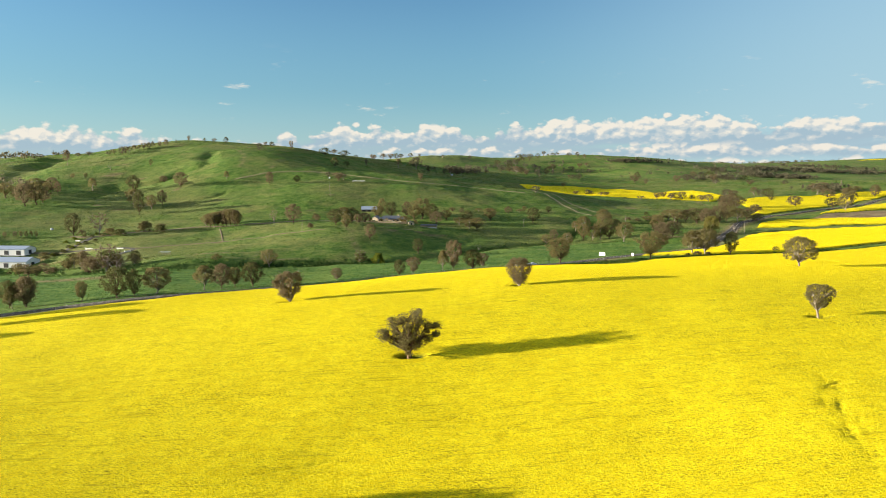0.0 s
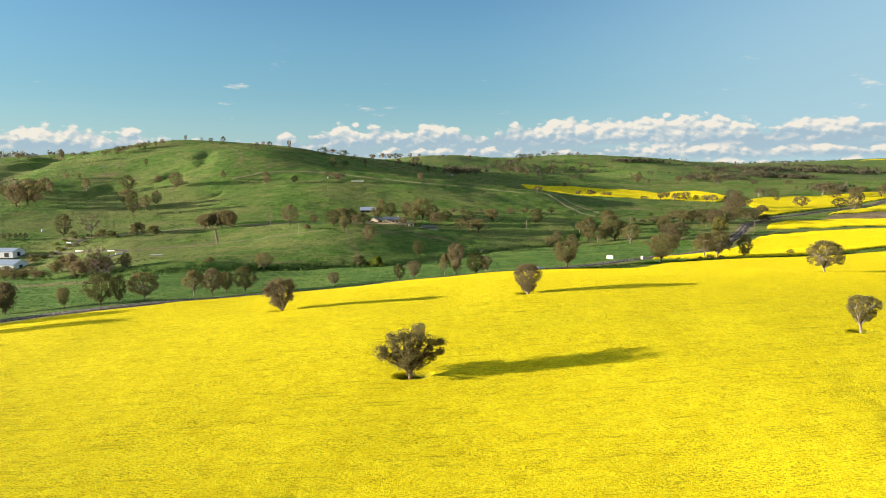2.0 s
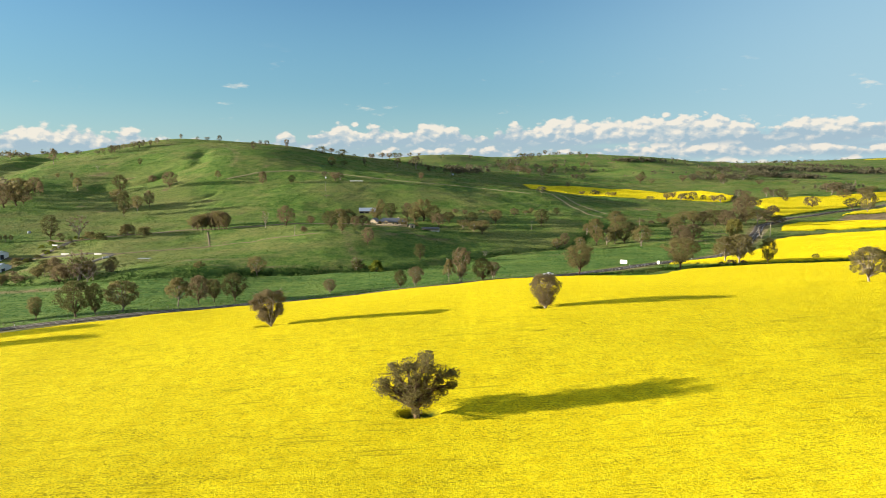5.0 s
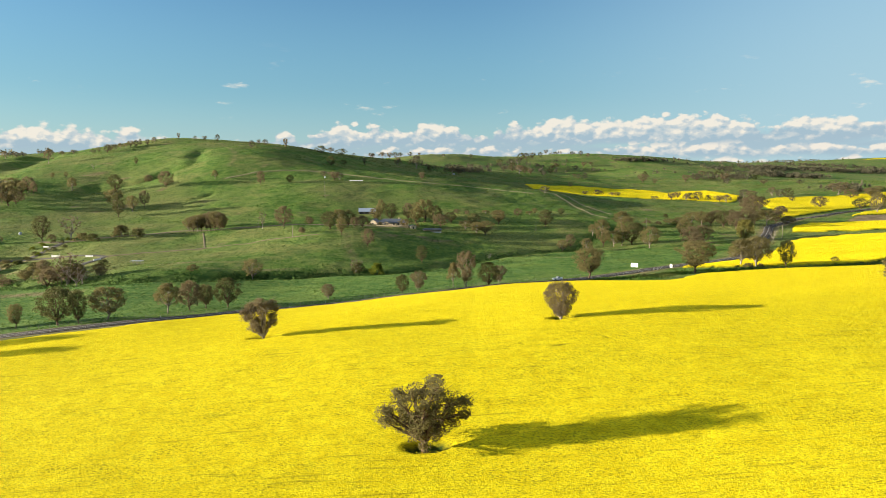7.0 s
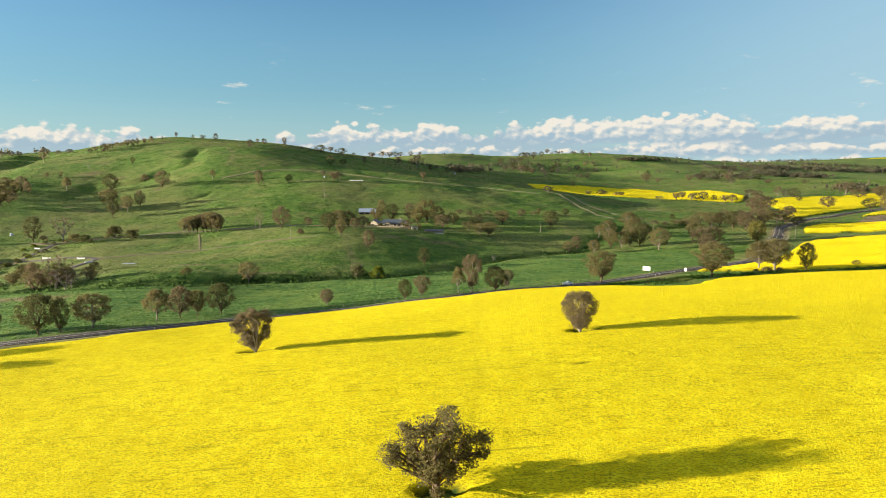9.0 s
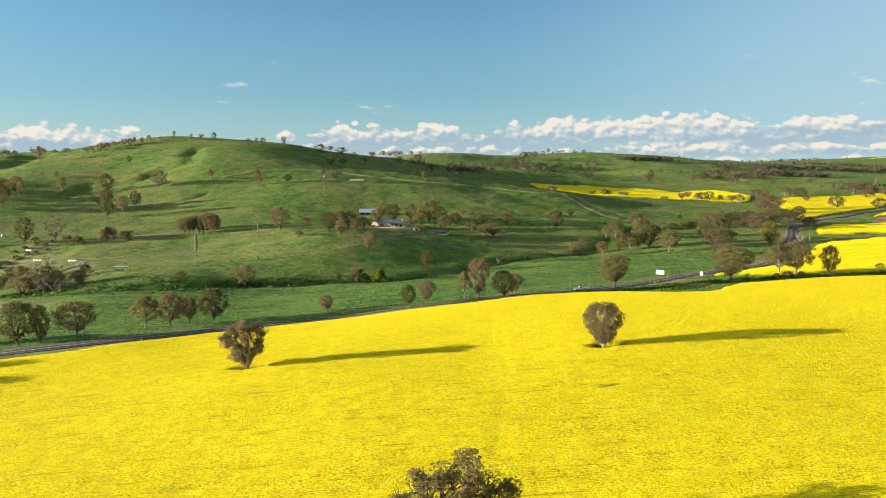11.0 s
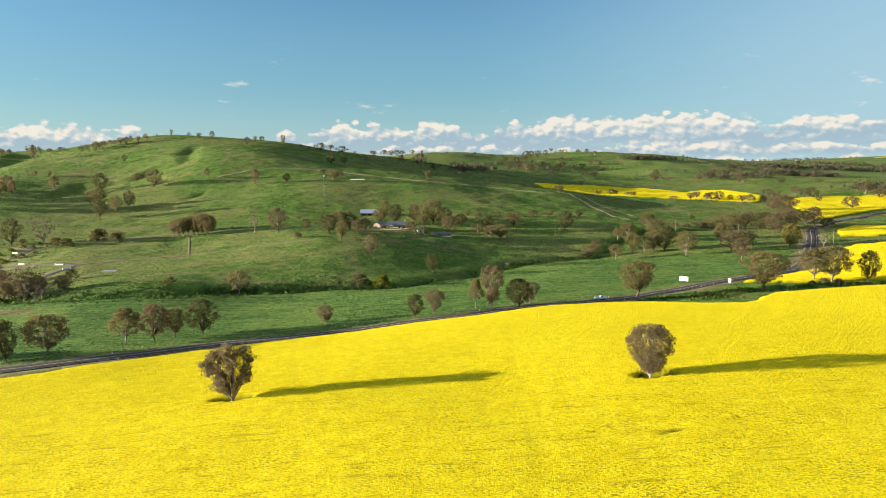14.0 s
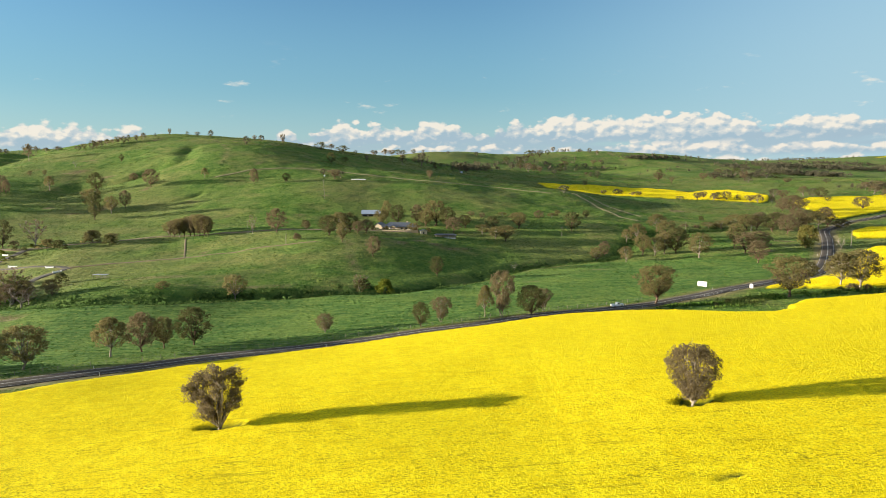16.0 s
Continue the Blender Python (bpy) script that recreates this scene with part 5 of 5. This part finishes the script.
WOODS = [([(150, 1830), (240, 2000), (300, 2120)], 45, 46), ([(400, 2120), (560, 2000), (700, 1850)], 70, 34), ([(420, 2560), (560, 2640)], 30, 16), ([(820, 2120), (868, 2070), (915, 2010), (1040, 2240)], 28, 170), ([(1065, 2240), (1209, 2313), (1367, 2380), (1560, 2380)], 45, 420), ([(1500, 2870), (1660, 2810), (1850, 2770)], 40, 240),
         ([(900, 3150), (1150, 3500), (1500, 3900), (1750, 4250)], 60, 420), ([(1700, 3600), (2000, 3900), (2350, 4250)], 90, 160), ([(891, 1886), (941, 1800), (1000, 1830)], 22, 60), ([(20, 1510), (47, 1530), (80, 1640)], 16, 45),
         ([(-625, 960), (-545, 850), (-520, 860)], 12, 26), ([(-1100, 1480), (-850, 1420)], 40, 60), ([(560, 2700), (760, 2800), (900, 2900)], 25, 60),
         ([(562, 2221), (653, 2232), (784, 2289)], 14, 150), ([(836, 2165), (863, 2129), (881, 2098), (959, 2175)], 22, 150), ([(965, 2237), (1079, 2311), (1227, 2373), (1383, 2436)], 28, 420), ([(871, 1867), (952, 1865), (997, 1786)], 18, 150),
         ([(609, 1628), (681, 1665), (706, 1631)], 16, 60), ([(-9, 1410), (18, 1442), (45, 1497)], 14, 70), ([(175, 1972), (201, 1793), (221, 1742)], 20, 50), ([(671, 1219), (692, 1187), (674, 1130)], 14, 50), ([(1169, 2264), (1302, 2358), (1337, 2264), (1591, 2496)], 25, 200)]
far_woods()
for m in MODELS.values():
    for o in (*m.children_recursive, m):
        bpy.data.objects.remove(o)

# ---- buildings and roadside things ----


def box(bm, x0, x1, y0, y1, z0, z1):
    vs = [bm.verts.new(p) for p in ((x0, y0, z0), (x1, y0, z0), (x1, y1, z0), (x0, y1, z0), (x0, y0, z1), (x1, y0, z1), (x1, y1, z1), (x0, y1, z1))]
    for f in ((3, 2, 1, 0), (4, 5, 6, 7), (0, 1, 5, 4), (1, 2, 6, 5), (2, 3, 7, 6), (3, 0, 4, 7)):
        bm.faces.new([vs[i] for i in f])


def solid(name, bm, material, parent, label="", bevel=0.0, smooth=False):
    if bevel:
        bmesh.ops.bevel(bm, geom=bm.edges[:], offset=bevel, segments=2, affect="EDGES")
    bmesh.ops.recalc_face_normals(bm, faces=bm.faces)
    me = bpy.data.meshes.new(name)
    bm.to_mesh(me)
    bm.free()
    me.materials.append(material)
    if smooth:
        me.polygons.foreach_set("use_smooth", np.full(len(me.polygons), True))
    return part(name, me, parent, label)


def block(name, dims, material, parent, label="", bevel=0.0):
    bm = bmesh.new()
    box(bm, *dims)
    return solid(name, bm, material, parent, label, bevel)


def rod(name, a, b, r0, r1, material, parent, sides=8, label=""):
    verts, faces = [], []
    tube(verts, faces, [a, b], [r0, r1], sides)
    faces += [tuple(range(sides))[::-1], tuple(range(sides, 2 * sides))]
    me = bpy.data.meshes.new(name)
    me.from_pydata([v[:] for v in verts], [], faces)
    me.materials.append(material)
    return part(name, me, parent, label)


def base(name, x, y, turn, label, category, group="", sink=0.0, z=None):
    ob = new(name)
    ob.empty_display_size = 0.3
    ob.matrix_basis = pose(x, y, (float(land(x, y)[0]) if z is None else z) - sink, 0, 0, turn)
    return tagged(ob, label, category, group, "thing")


def pitched(name, x0, x1, y0, y1, eave, ridge, material, parent, over=0.5, thick=0.14, hip=0.0, along="x", label=""):
    """A roof of two or four slopes, with thickness."""
    x0, x1, y0, y1 = x0 - over, x1 + over, y0 - over, y1 + over
    bm = bmesh.new()
    if along == "x":
        ym = (y0 + y1) / 2
        top = [(x0 + hip, ym), (x1 - hip, ym)]
        sides = (((x0, y0), (x1, y0), top[1], top[0]), ((x1, y1), (x0, y1), top[0], top[1]))
        ends = (((x1, y0), (x1, y1), top[1]), ((x0, y1), (x0, y0), top[0]))
    else:
        xm = (x0 + x1) / 2
        top = [(xm, y0 + hip), (xm, y1 - hip)]
        sides = (((x1, y0), (x1, y1), top[1], top[0]), ((x0, y1), (x0, y0), top[0], top[1]))
        ends = (((x0, y0), (x1, y0), top[0]), ((x1, y1), (x0, y1), top[1]))
    for face in sides + (ends if hip else ()):
        bm.faces.new([bm.verts.new((*p, ridge if p in top else eave)) for p in face])
    bmesh.ops.remove_doubles(bm, verts=bm.verts, dist=0.001)
    bmesh.ops.recalc_face_normals(bm, faces=bm.faces)
    bmesh.ops.solidify(bm, geom=bm.faces[:], thickness=-thick)
    return solid(name, bm, material, parent, label)


def gable_end(name, x0, x1, y, z0, z1, material, parent, thick=0.2):
    bm = bmesh.new()
    pts = ((x0, z0), (x1, z0), ((x0 + x1) / 2, z1))
    a = [bm.verts.new((px, y, pz)) for px, pz in pts]
    b = [bm.verts.new((px, y + thick, pz)) for px, pz in pts]
    bm.faces.new(a), bm.faces.new(b[::-1])
    for i in range(3):
        bm.faces.new((a[i], b[i], b[(i + 1) % 3], a[(i + 1) % 3]))
    return solid(name, bm, material, parent)


def window(parent, x, y, z, wide, high):
    w = block("window", (x - wide / 2, x + wide / 2, y - 0.06, y + 0.05, z, z + high), M_GLASS, parent, "dark glass window")
    for dims in ((x - wide / 2 - 0.08, x + wide / 2 + 0.08, y - 0.1, y - 0.02, z - 0.1, z), (x - wide / 2 - 0.08, x + wide / 2 + 0.08, y - 0.1, y - 0.02, z + high, z + high + 0.08)):
        block("frame", dims, M_WHITE, w)


def homestead():
    h = base("homestead", -50, 655, -10, "cream-walled farmhouse under a slate-blue hipped roof, among garden trees", "house", sink=0.4)
    block("wall", (-13, 13.5, -5, 6, 0, 3.3), M_CREAM, h)
    block("plinth", (-13.2, 13.7, -5.2, 6.2, -2.5, 0.5), M_STONE, h, "sandstone footing")
    pitched("roof", -13, 13.5, -7.2, 6, 3.0, 6.1, M_ROOF, h, hip=5.5)
    block("wing", (-20.5, -13.2, -6.5, 5, 0, 3.4), M_CREAM, h)
    pitched("wing_roof", -20.5, -13.2, -6.5, 5, 3.2, 5.9, M_ROOF, h, along="y")
    gable_end("gable", -20.5, -13.2, -6.62, 3.35, 5.6, M_CREAM, h)
    pitched("porch_roof", -6, -1, -10, -5, 2.9, 4.6, M_ROOF, h, along="y", label="slate-blue porch gable")
    gable_end("porch_gable", -5.8, -1.2, -10.1, 3.0, 4.4, M_CREAM, h)
    for x in (-12.5, -7, -5.4, -1.6, 1.5, 5.5, 9.5, 13):
        rod("post", (x, -7, -0.5), (x, -7, 3.0), 0.09, 0.09, M_WHITE, h)
    block("veranda", (-13, 13.5, -7.4, -5.1, -0.4, 0.06), M_STONE, h, "stone veranda floor")
    for x in (-10, -6, 2.5, 6.5, 10.5):
        window(h, x, -5.0, 0.9, 1.6, 1.4)
    block("door", (-4.2, -3.2, -5.08, -4.98, 0.06, 2.15), M_TIMBER, h, "timber front door")
    window(h, -17, -6.5, 0.9, 2.0, 1.4)
    block("chimney", (5.0, 6.0, 1.5, 2.4, 4.0, 7.1), M_STONE, h, "stone chimney")
    w = base("garden_wall", -50, 636, -5, "curved low sandstone retaining wall below the farmhouse drive", "wall")
    bm = bmesh.new()
    for k in range(14):
        a0, a1 = -13 + k * 2.0, -13 + (k + 1) * 2.0
        d = 0.012 * ((a0 + a1) / 2) ** 2
        box(bm, a0, a1 + 0.05, -2.0 + d, -1.5 + d, -1.6, 0.9 + 0.05 * (k % 2))
    solid("masonry", bm, M_STONE, w)


def farm_shed(x, y, turn, long, deep, eave, ridge, roof, label, doors=1, sink=0.5, walls=None):
    walls = walls or M_STEEL
    s = base("farm_shed", x, y, turn, label, "shed", sink=sink)
    block("wall", (-long / 2, long / 2, -deep / 2, deep / 2, -0.6, eave), walls, s)
    pitched("roof", -long / 2, long / 2, -deep / 2, deep / 2, eave - 0.05, ridge, roof, s, over=0.4)
    # dark panels on the uncut walls paint the shade inside doorways
    for i in range(doors):
        c = -long / 2 + (i + 0.5) * long / doors
        block("door", (c - 1.9, c + 1.9, -deep / 2 - 0.06, -deep / 2 + 0.04, 0, eave * 0.78), M_DARK, s, "dark panel standing in for a shaded open doorway")
    block("door", (long / 2 - 0.05, long / 2 + 0.06, -2.2, 1.6, 0, eave * 0.8), M_DARK, s, "dark panel standing in for a shaded open doorway")
    for e in (-1, 1):
        bm = bmesh.new()
        pts = ((-deep / 2, eave), (deep / 2, eave), (0, ridge - 0.08))
        a = [bm.verts.new((e * long / 2, q, z)) for q, z in pts]
        b = [bm.verts.new((e * (long / 2 - 0.2), q, z)) for q, z in pts]
        bm.faces.new(a), bm.faces.new(b[::-1])
        for i in range(3):
            bm.faces.new((a[i], b[i], b[(i + 1) % 3], a[(i + 1) % 3]))
        solid("gable", bm, walls, s)
    for k in range(int(long / 3)):
        q = -long / 2 + 1.5 + 3 * k
        rod("roof_rib", (q, -deep / 2 - 0.4, eave - 0.02), (q, 0, ridge + 0.02), 0.06, 0.06, roof, s, 4)
    return s


def small_things():
    # billboard beside the road
    b = base("billboard", 100.6, 415.2, -38, "blank white roadside billboard on two posts", "sign")
    block("panel", (-2.0, 2.0, -0.06, 0.06, 0.8, 2.9), M_WHITE, b, bevel=0.02)
    for x in (-1.4, 1.4):
        rod("post", (x, 0.12, -0.5), (x, 0.12, 2.8), 0.08, 0.08, M_TIMBER, b)
    for z in (1.2, 2.4):
        block("rail", (-1.9, 1.9, 0.07, 0.13, z, z + 0.1), M_TIMBER, b)
    m = base("road_sign", 115.5, 400, -40, "small white roadside sign board on a post", "sign")
    block("panel", (-0.65, 0.65, -0.04, 0.04, 0.6, 2.3), M_WHITE, m, bevel=0.015)
    rod("post", (0, 0.08, -0.4), (0, 0.08, 2.2), 0.05, 0.05, M_STEEL, m)
    # culvert posts and guide posts
    for k in range(11):
        s = k / 10
        x, y = 86 + 24 * s, 384.5 + 15.5 * s
        p = base("guide_post", x, y, 30, "short white post edging the road culvert", "post", "culvert posts")
        block("post", (-0.05, 0.05, -0.03, 0.03, -0.3, 0.8), M_WHITE, p, bevel=0.01)
        block("cap", (-0.055, 0.055, -0.035, 0.035, 0.8, 0.9), M_DARK, p)
    line = smooth_line(ROAD, 4.0)
    seen = line[(line[:, 0] > -190) & (line[:, 0] < 330)]
    d = np.gradient(seen, axis=0)
    d /= np.linalg.norm(d, axis=1)[:, None]
    for k in range(6, len(seen) - 6, 14):
        for side in (-5.2, 5.2):
            x, y = seen[k] + np.array([d[k, 1], -d[k, 0]]) * side
            p = base("guide_post", x, y, 20, "white roadside guide post with a red reflector", "post", "guide posts")
            block("post", (-0.06, 0.06, -0.03, 0.03, -0.3, 1.0), M_WHITE, p, bevel=0.01)
            block("reflector", (-0.03, 0.03, -0.035, -0.028, 0.75, 0.92), M_STONE, p)
    # post and wire fence on the far side of the road
    f = base("fence", 0, 0, 0, "post and wire paddock fence along the road verge", "fence", z=0.0)
    stretch = line[(line[:, 0] > -200) & (line[:, 0] < 74)]
    d = np.gradient(stretch, axis=0)
    d /= np.linalg.norm(d, axis=1)[:, None]
    xy = stretch + np.stack([-d[:, 1], d[:, 0]], -1) * 11.5
    zz = land(xy[:, 0], xy[:, 1])
    shared = None
    for (x, y), z in zip(xy, zz):
        if shared is None:
            first = rod("post", (0, 0, -0.4), (0, 0, 1.25), 0.075, 0.065, M_TIMBER, f, 6)
            shared = first.data
            ob = first
        else:
            ob = part("post", shared, f)
        ob.location = (x, y, z)
    for high in (0.35, 0.7, 1.1):
        verts, faces = [], []
        tube(verts, faces, [(x, y, z + high) for (x, y), z in zip(xy, zz)], [0.012] * len(xy), 3)
        me = bpy.data.meshes.new("wire")
        me.from_pydata([v[:] for v in verts], [], faces)
        me.materials.append(M_WIRE)
        part("wire", me, f)
    # power poles
    for x, y, high, turn in ((79.1, 646, 8.0, 10), (256, 560, 12.0, 60), (183, 662, 10.0, 20), (218.5, 623, 11.0, 20), (-137.4, 803, 11.0, 0), (-131, 770, 9.5, 0), (-163, 622, 10, 0)):
        p = base("power_pole", x, y, turn, "weathered timber power pole with a crossarm", "pole", "power poles")
        rod("pole", (0, 0, -0.6), (0, 0, high), 0.17, 0.11, M_TIMBER, p)
        block("crossarm", (-1.1, 1.1, -0.06, 0.06, high - 0.9, high - 0.76), M_TIMBER, p)
        for q in (-0.9, 0.0, 0.9):
            rod("insulator", (q, 0, high - 0.76), (q, 0, high - 0.55), 0.05, 0.04, M_STONE, p, 6)
    # bleached stump by the track
    p = base("dead_trunk", -120, 561, 0, "bleached bare standing trunk with broken tops", "tree")
    rod("trunk", (0, 0, -0.4), (0.25, 0, 8.6), 0.26, 0.10, M_BARK_DEAD, p)
    rod("limb", (0.15, 0, 5.5), (1.1, 0.2, 7.6), 0.10, 0.04, M_BARK_DEAD, p)
    # bridge parapets on the side road
    for x, y, long, turn in ((-298.6, 554, 6.2, -8), (-262.7, 534.5, 5.4, -8), (-329.2, 593.5, 4.2, -12), (-250, 521, 4.5, 50)):
        w = base("parapet", x, y, turn, "low white-painted concrete parapet beside the side road", "parapet", "parapets")
        block("slab", (-long / 2, long / 2, -0.15, 0.15, -0.4, 0.95), M_WHITE, w, bevel=0.03)
        for q in (-long / 2, long / 2):
            block("pier", (q - 0.22, q + 0.22, -0.22, 0.22, -0.4, 1.15), M_WHITE, w, bevel=0.03)
    # open stock shelter
    s = base("stock_shelter", -208, 491, -4, "grey open-sided stock shelter with a low flat roof", "shelter")
    bm = bmesh.new()
    box(bm, -4.0, 4.0, -1.8, 1.8, 2.5, 2.62)
    solid("roof", bm, M_STEEL, s)
    for x in (-3.8, -1.3, 1.3, 3.8):
        for y in (-1.6, 1.6):
            rod("post", (x, y, -0.4), (x, y, 2.5), 0.07, 0.07, M_TIMBER, s, 6)
    for z in (0.6, 1.1):
        block("rail", (-3.8, 3.8, 1.56, 1.64, z, z + 0.12), M_TIMBER, s)
    # tanks and small sheds on the slopes
    for x, y, r, high in ((-383, 646, 1.3, 1.8), (-151, 885, 0.9, 1.6), (17.8, 1312, 2.0, 2.6), (-66, 672, 1.6, 2.3)):
        t = base("water_tank", x, y, 0, "round pale corrugated water tank", "tank", "water tanks")
        rod("body", (0, 0, -0.3), (0, 0, high), r, r, M_STEEL, t, 18)
        rod("lid", (0, 0, high), (0, 0, high + 0.35), r + 0.06, 0.15, M_STEEL, t, 18)
    s = base("feed_shed", -109, 861, -3, "long low white-roofed feed shelter on the slope", "shelter")
    pitched("roof", -7.5, 7.5, -1.6, 1.6, 1.7, 2.3, M_WHITE, s)
    for x in (-7, -3.5, 0, 3.5, 7):
        for y in (-1.5, 1.5):
            rod("post", (x, y, -0.5), (x, y, 1.75), 0.07, 0.07, M_TIMBER, s, 6)
    c = base("carport", -13.6, 622, -4, "low dark-roofed carport with a white base", "carport", sink=0.3)
    pitched("roof", -8, 8, -2.6, 2.6, 2.3, 3.2, M_ROOF, c, hip=2.0)
    block("wall", (-7.8, 7.8, 2.2, 2.4, -0.3, 2.35), M_CREAM, c)
    block("kerb", (-8, 8, -2.8, -2.5, -0.4, 0.5), M_WHITE, c)
    for x in (-7.5, -2.5, 2.5, 7.5):
        rod("post", (x, -2.4, -0.4), (x, -2.4, 2.4), 0.08, 0.08, M_WHITE, c, 6)
    g = base("garden_shed", -30.5, 634, 8, "small cream garden shed beside the drive", "shed", sink=0.3)
    block("wall", (-2.6, 2.6, -2.0, 2.0, -0.3, 2.5), M_CREAM, g)
    pitched("roof", -2.6, 2.6, -2.0, 2.0, 2.45, 3.6, M_ROOF, g, along="y")
    gable_end("gable", -2.6, 2.6, -2.05, 2.5, 3.5, M_CREAM, g)
    block("door", (-0.5, 0.5, -2.05, -1.95, 0, 2.0), M_DARK, g)
    d = base("distant_house", 1990, 3900, 0, "white farmhouse far away on the ridge", "house", sink=0.5)
    block("wall", (-11, 11, -5, 5, -1, 5), M_WHITE, d)
    pitched("roof", -11, 11, -5, 5, 4.9, 8.5, M_STEEL, d, hip=4)


def ute():
    """A white utility on the road."""
    line = smooth_line(ROAD, 2.0)
    k = int(np.argmin(np.hypot(line[:, 0] - 50, line[:, 1] - 367)))
    dx, dy = line[k + 1] - line[k - 1]
    n = math.hypot(dx, dy)
    x, y = line[k, 0] + dy / n * -1.7, line[k, 1] + dx / n * 1.7
    v = base("utility_vehicle", x, y, math.degrees(math.atan2(dy, dx)), "white utility vehicle with an open tray on the road", "car", z=float(land(*line[k])[0]) + 0.32)
    block("chassis", (-2.5, 2.5, -0.86, 0.86, 0.38, 0.72), M_CAR, v, bevel=0.06)
    block("bonnet", (1.1, 2.45, -0.84, 0.84, 0.70, 1.08), M_CAR, v, bevel=0.1)
    bm = bmesh.new()
    lower = [(-0.55, -0.85), (1.2, -0.85), (1.2, 0.85), (-0.55, 0.85)]
    upper = [(-0.40, -0.70), (0.55, -0.70), (0.55, 0.70), (-0.40, 0.70)]
    a, b = [bm.verts.new((p, q, 0.70)) for p, q in lower], [bm.verts.new((p, q, 1.72)) for p, q in upper]
    bm.faces.new(a[::-1]), bm.faces.new(b)
    for i in range(4):
        bm.faces.new((a[i], a[(i + 1) % 4], b[(i + 1) % 4], b[i]))
    solid("cab", bm, M_CAR, v, bevel=0.05)
    block("windscreen", (0.70, 0.98, -0.62, 0.62, 1.10, 1.55), M_GLASS, v, "dark windscreen")
    for q in (-1, 1):
        block("side_window", (-0.30, 0.55, q * 0.79 - 0.02, q * 0.79 + 0.02, 1.14, 1.52), M_GLASS, v, "dark side window")
        block("tray_side", (-2.48, -0.62, q * 0.84 - 0.04, q * 0.84 + 0.04, 0.70, 1.12), M_CAR, v, bevel=0.02)
        block("headlight", (2.44, 2.52, q * 0.62 - 0.16, q * 0.62 + 0.16, 0.78, 0.94), M_GLASS, v)
    block("tailgate", (-2.50, -2.42, -0.84, 0.84, 0.70, 1.12), M_CAR, v, bevel=0.02)
    for px in (-1.55, 1.55):
        for q in (-0.80, 0.80):
            w = rod("wheel", (px, q - 0.12, 0.36), (px, q + 0.12, 0.36), 0.36, 0.36, M_TYRE, v, 16)
            rod("rim", (px, q - 0.13, 0.36), (px, q + 0.13, 0.36), 0.2, 0.2, M_STEEL, w, 10)


def creek_rushes():
    """Tall dark rushes and low scrub along the creek bed."""
    rng = np.random.default_rng(12)
    line = smooth_line(CREEK, 2.0)
    n = 5200
    k = rng.integers(0, len(line), n)
    x, y = (line[k] + rng.normal(size=(n, 2)) * [3.4, 3.0] * np.where(line[k][:, :1] < -50, 1.6, 1.0)).T
    ok = swell(x, y, 12, 6) > -0.45
    x, y = x[ok], y[ok]
    n = len(x)
    z = land(x, y)
    verts = []
    for _ in range(5):
        m = np.stack([x, y, z + 0.5], -1) + rng.normal(size=(n, 3)) * [0.8, 0.8, 0.4]
        u, w = rng.normal(size=(2, n, 3)) * [0.5, 0.5, 0.42]
        verts.append(np.stack([m - u, m + w * 0.6, m + u, m - w * 0.6], 1).reshape(-1, 3))
    v = np.concatenate(verts)
    ob = new("creek_rushes", raw_mesh("creek_rushes", v, np.arange(len(v)).reshape(-1, 4), M_RUSH, smooth=False))
    tagged(ob, "dark green rushes and scrub filling the creek bed", "rushes", kind="stuff")


homestead()
farm_shed(-81, 727, 4, 16.5, 10, 2.4, 5.6, M_BLUE_STEEL, "long grey steel machinery shed behind the farmhouse", 3, sink=1.3, walls=M_TIMBER)
farm_shed(-374, 563, -3, 42, 15, 4.6, 6.9, M_BLUE_STEEL, "long pale blue steel farm shed with white walls", 4, walls=M_WHITE)
farm_shed(-352, 529, -3, 44, 17, 4.6, 7.6, M_BLUE_STEEL, "large pale blue steel shed with a white gable end", 4, walls=M_WHITE)
small_things()
ute()
creek_rushes()
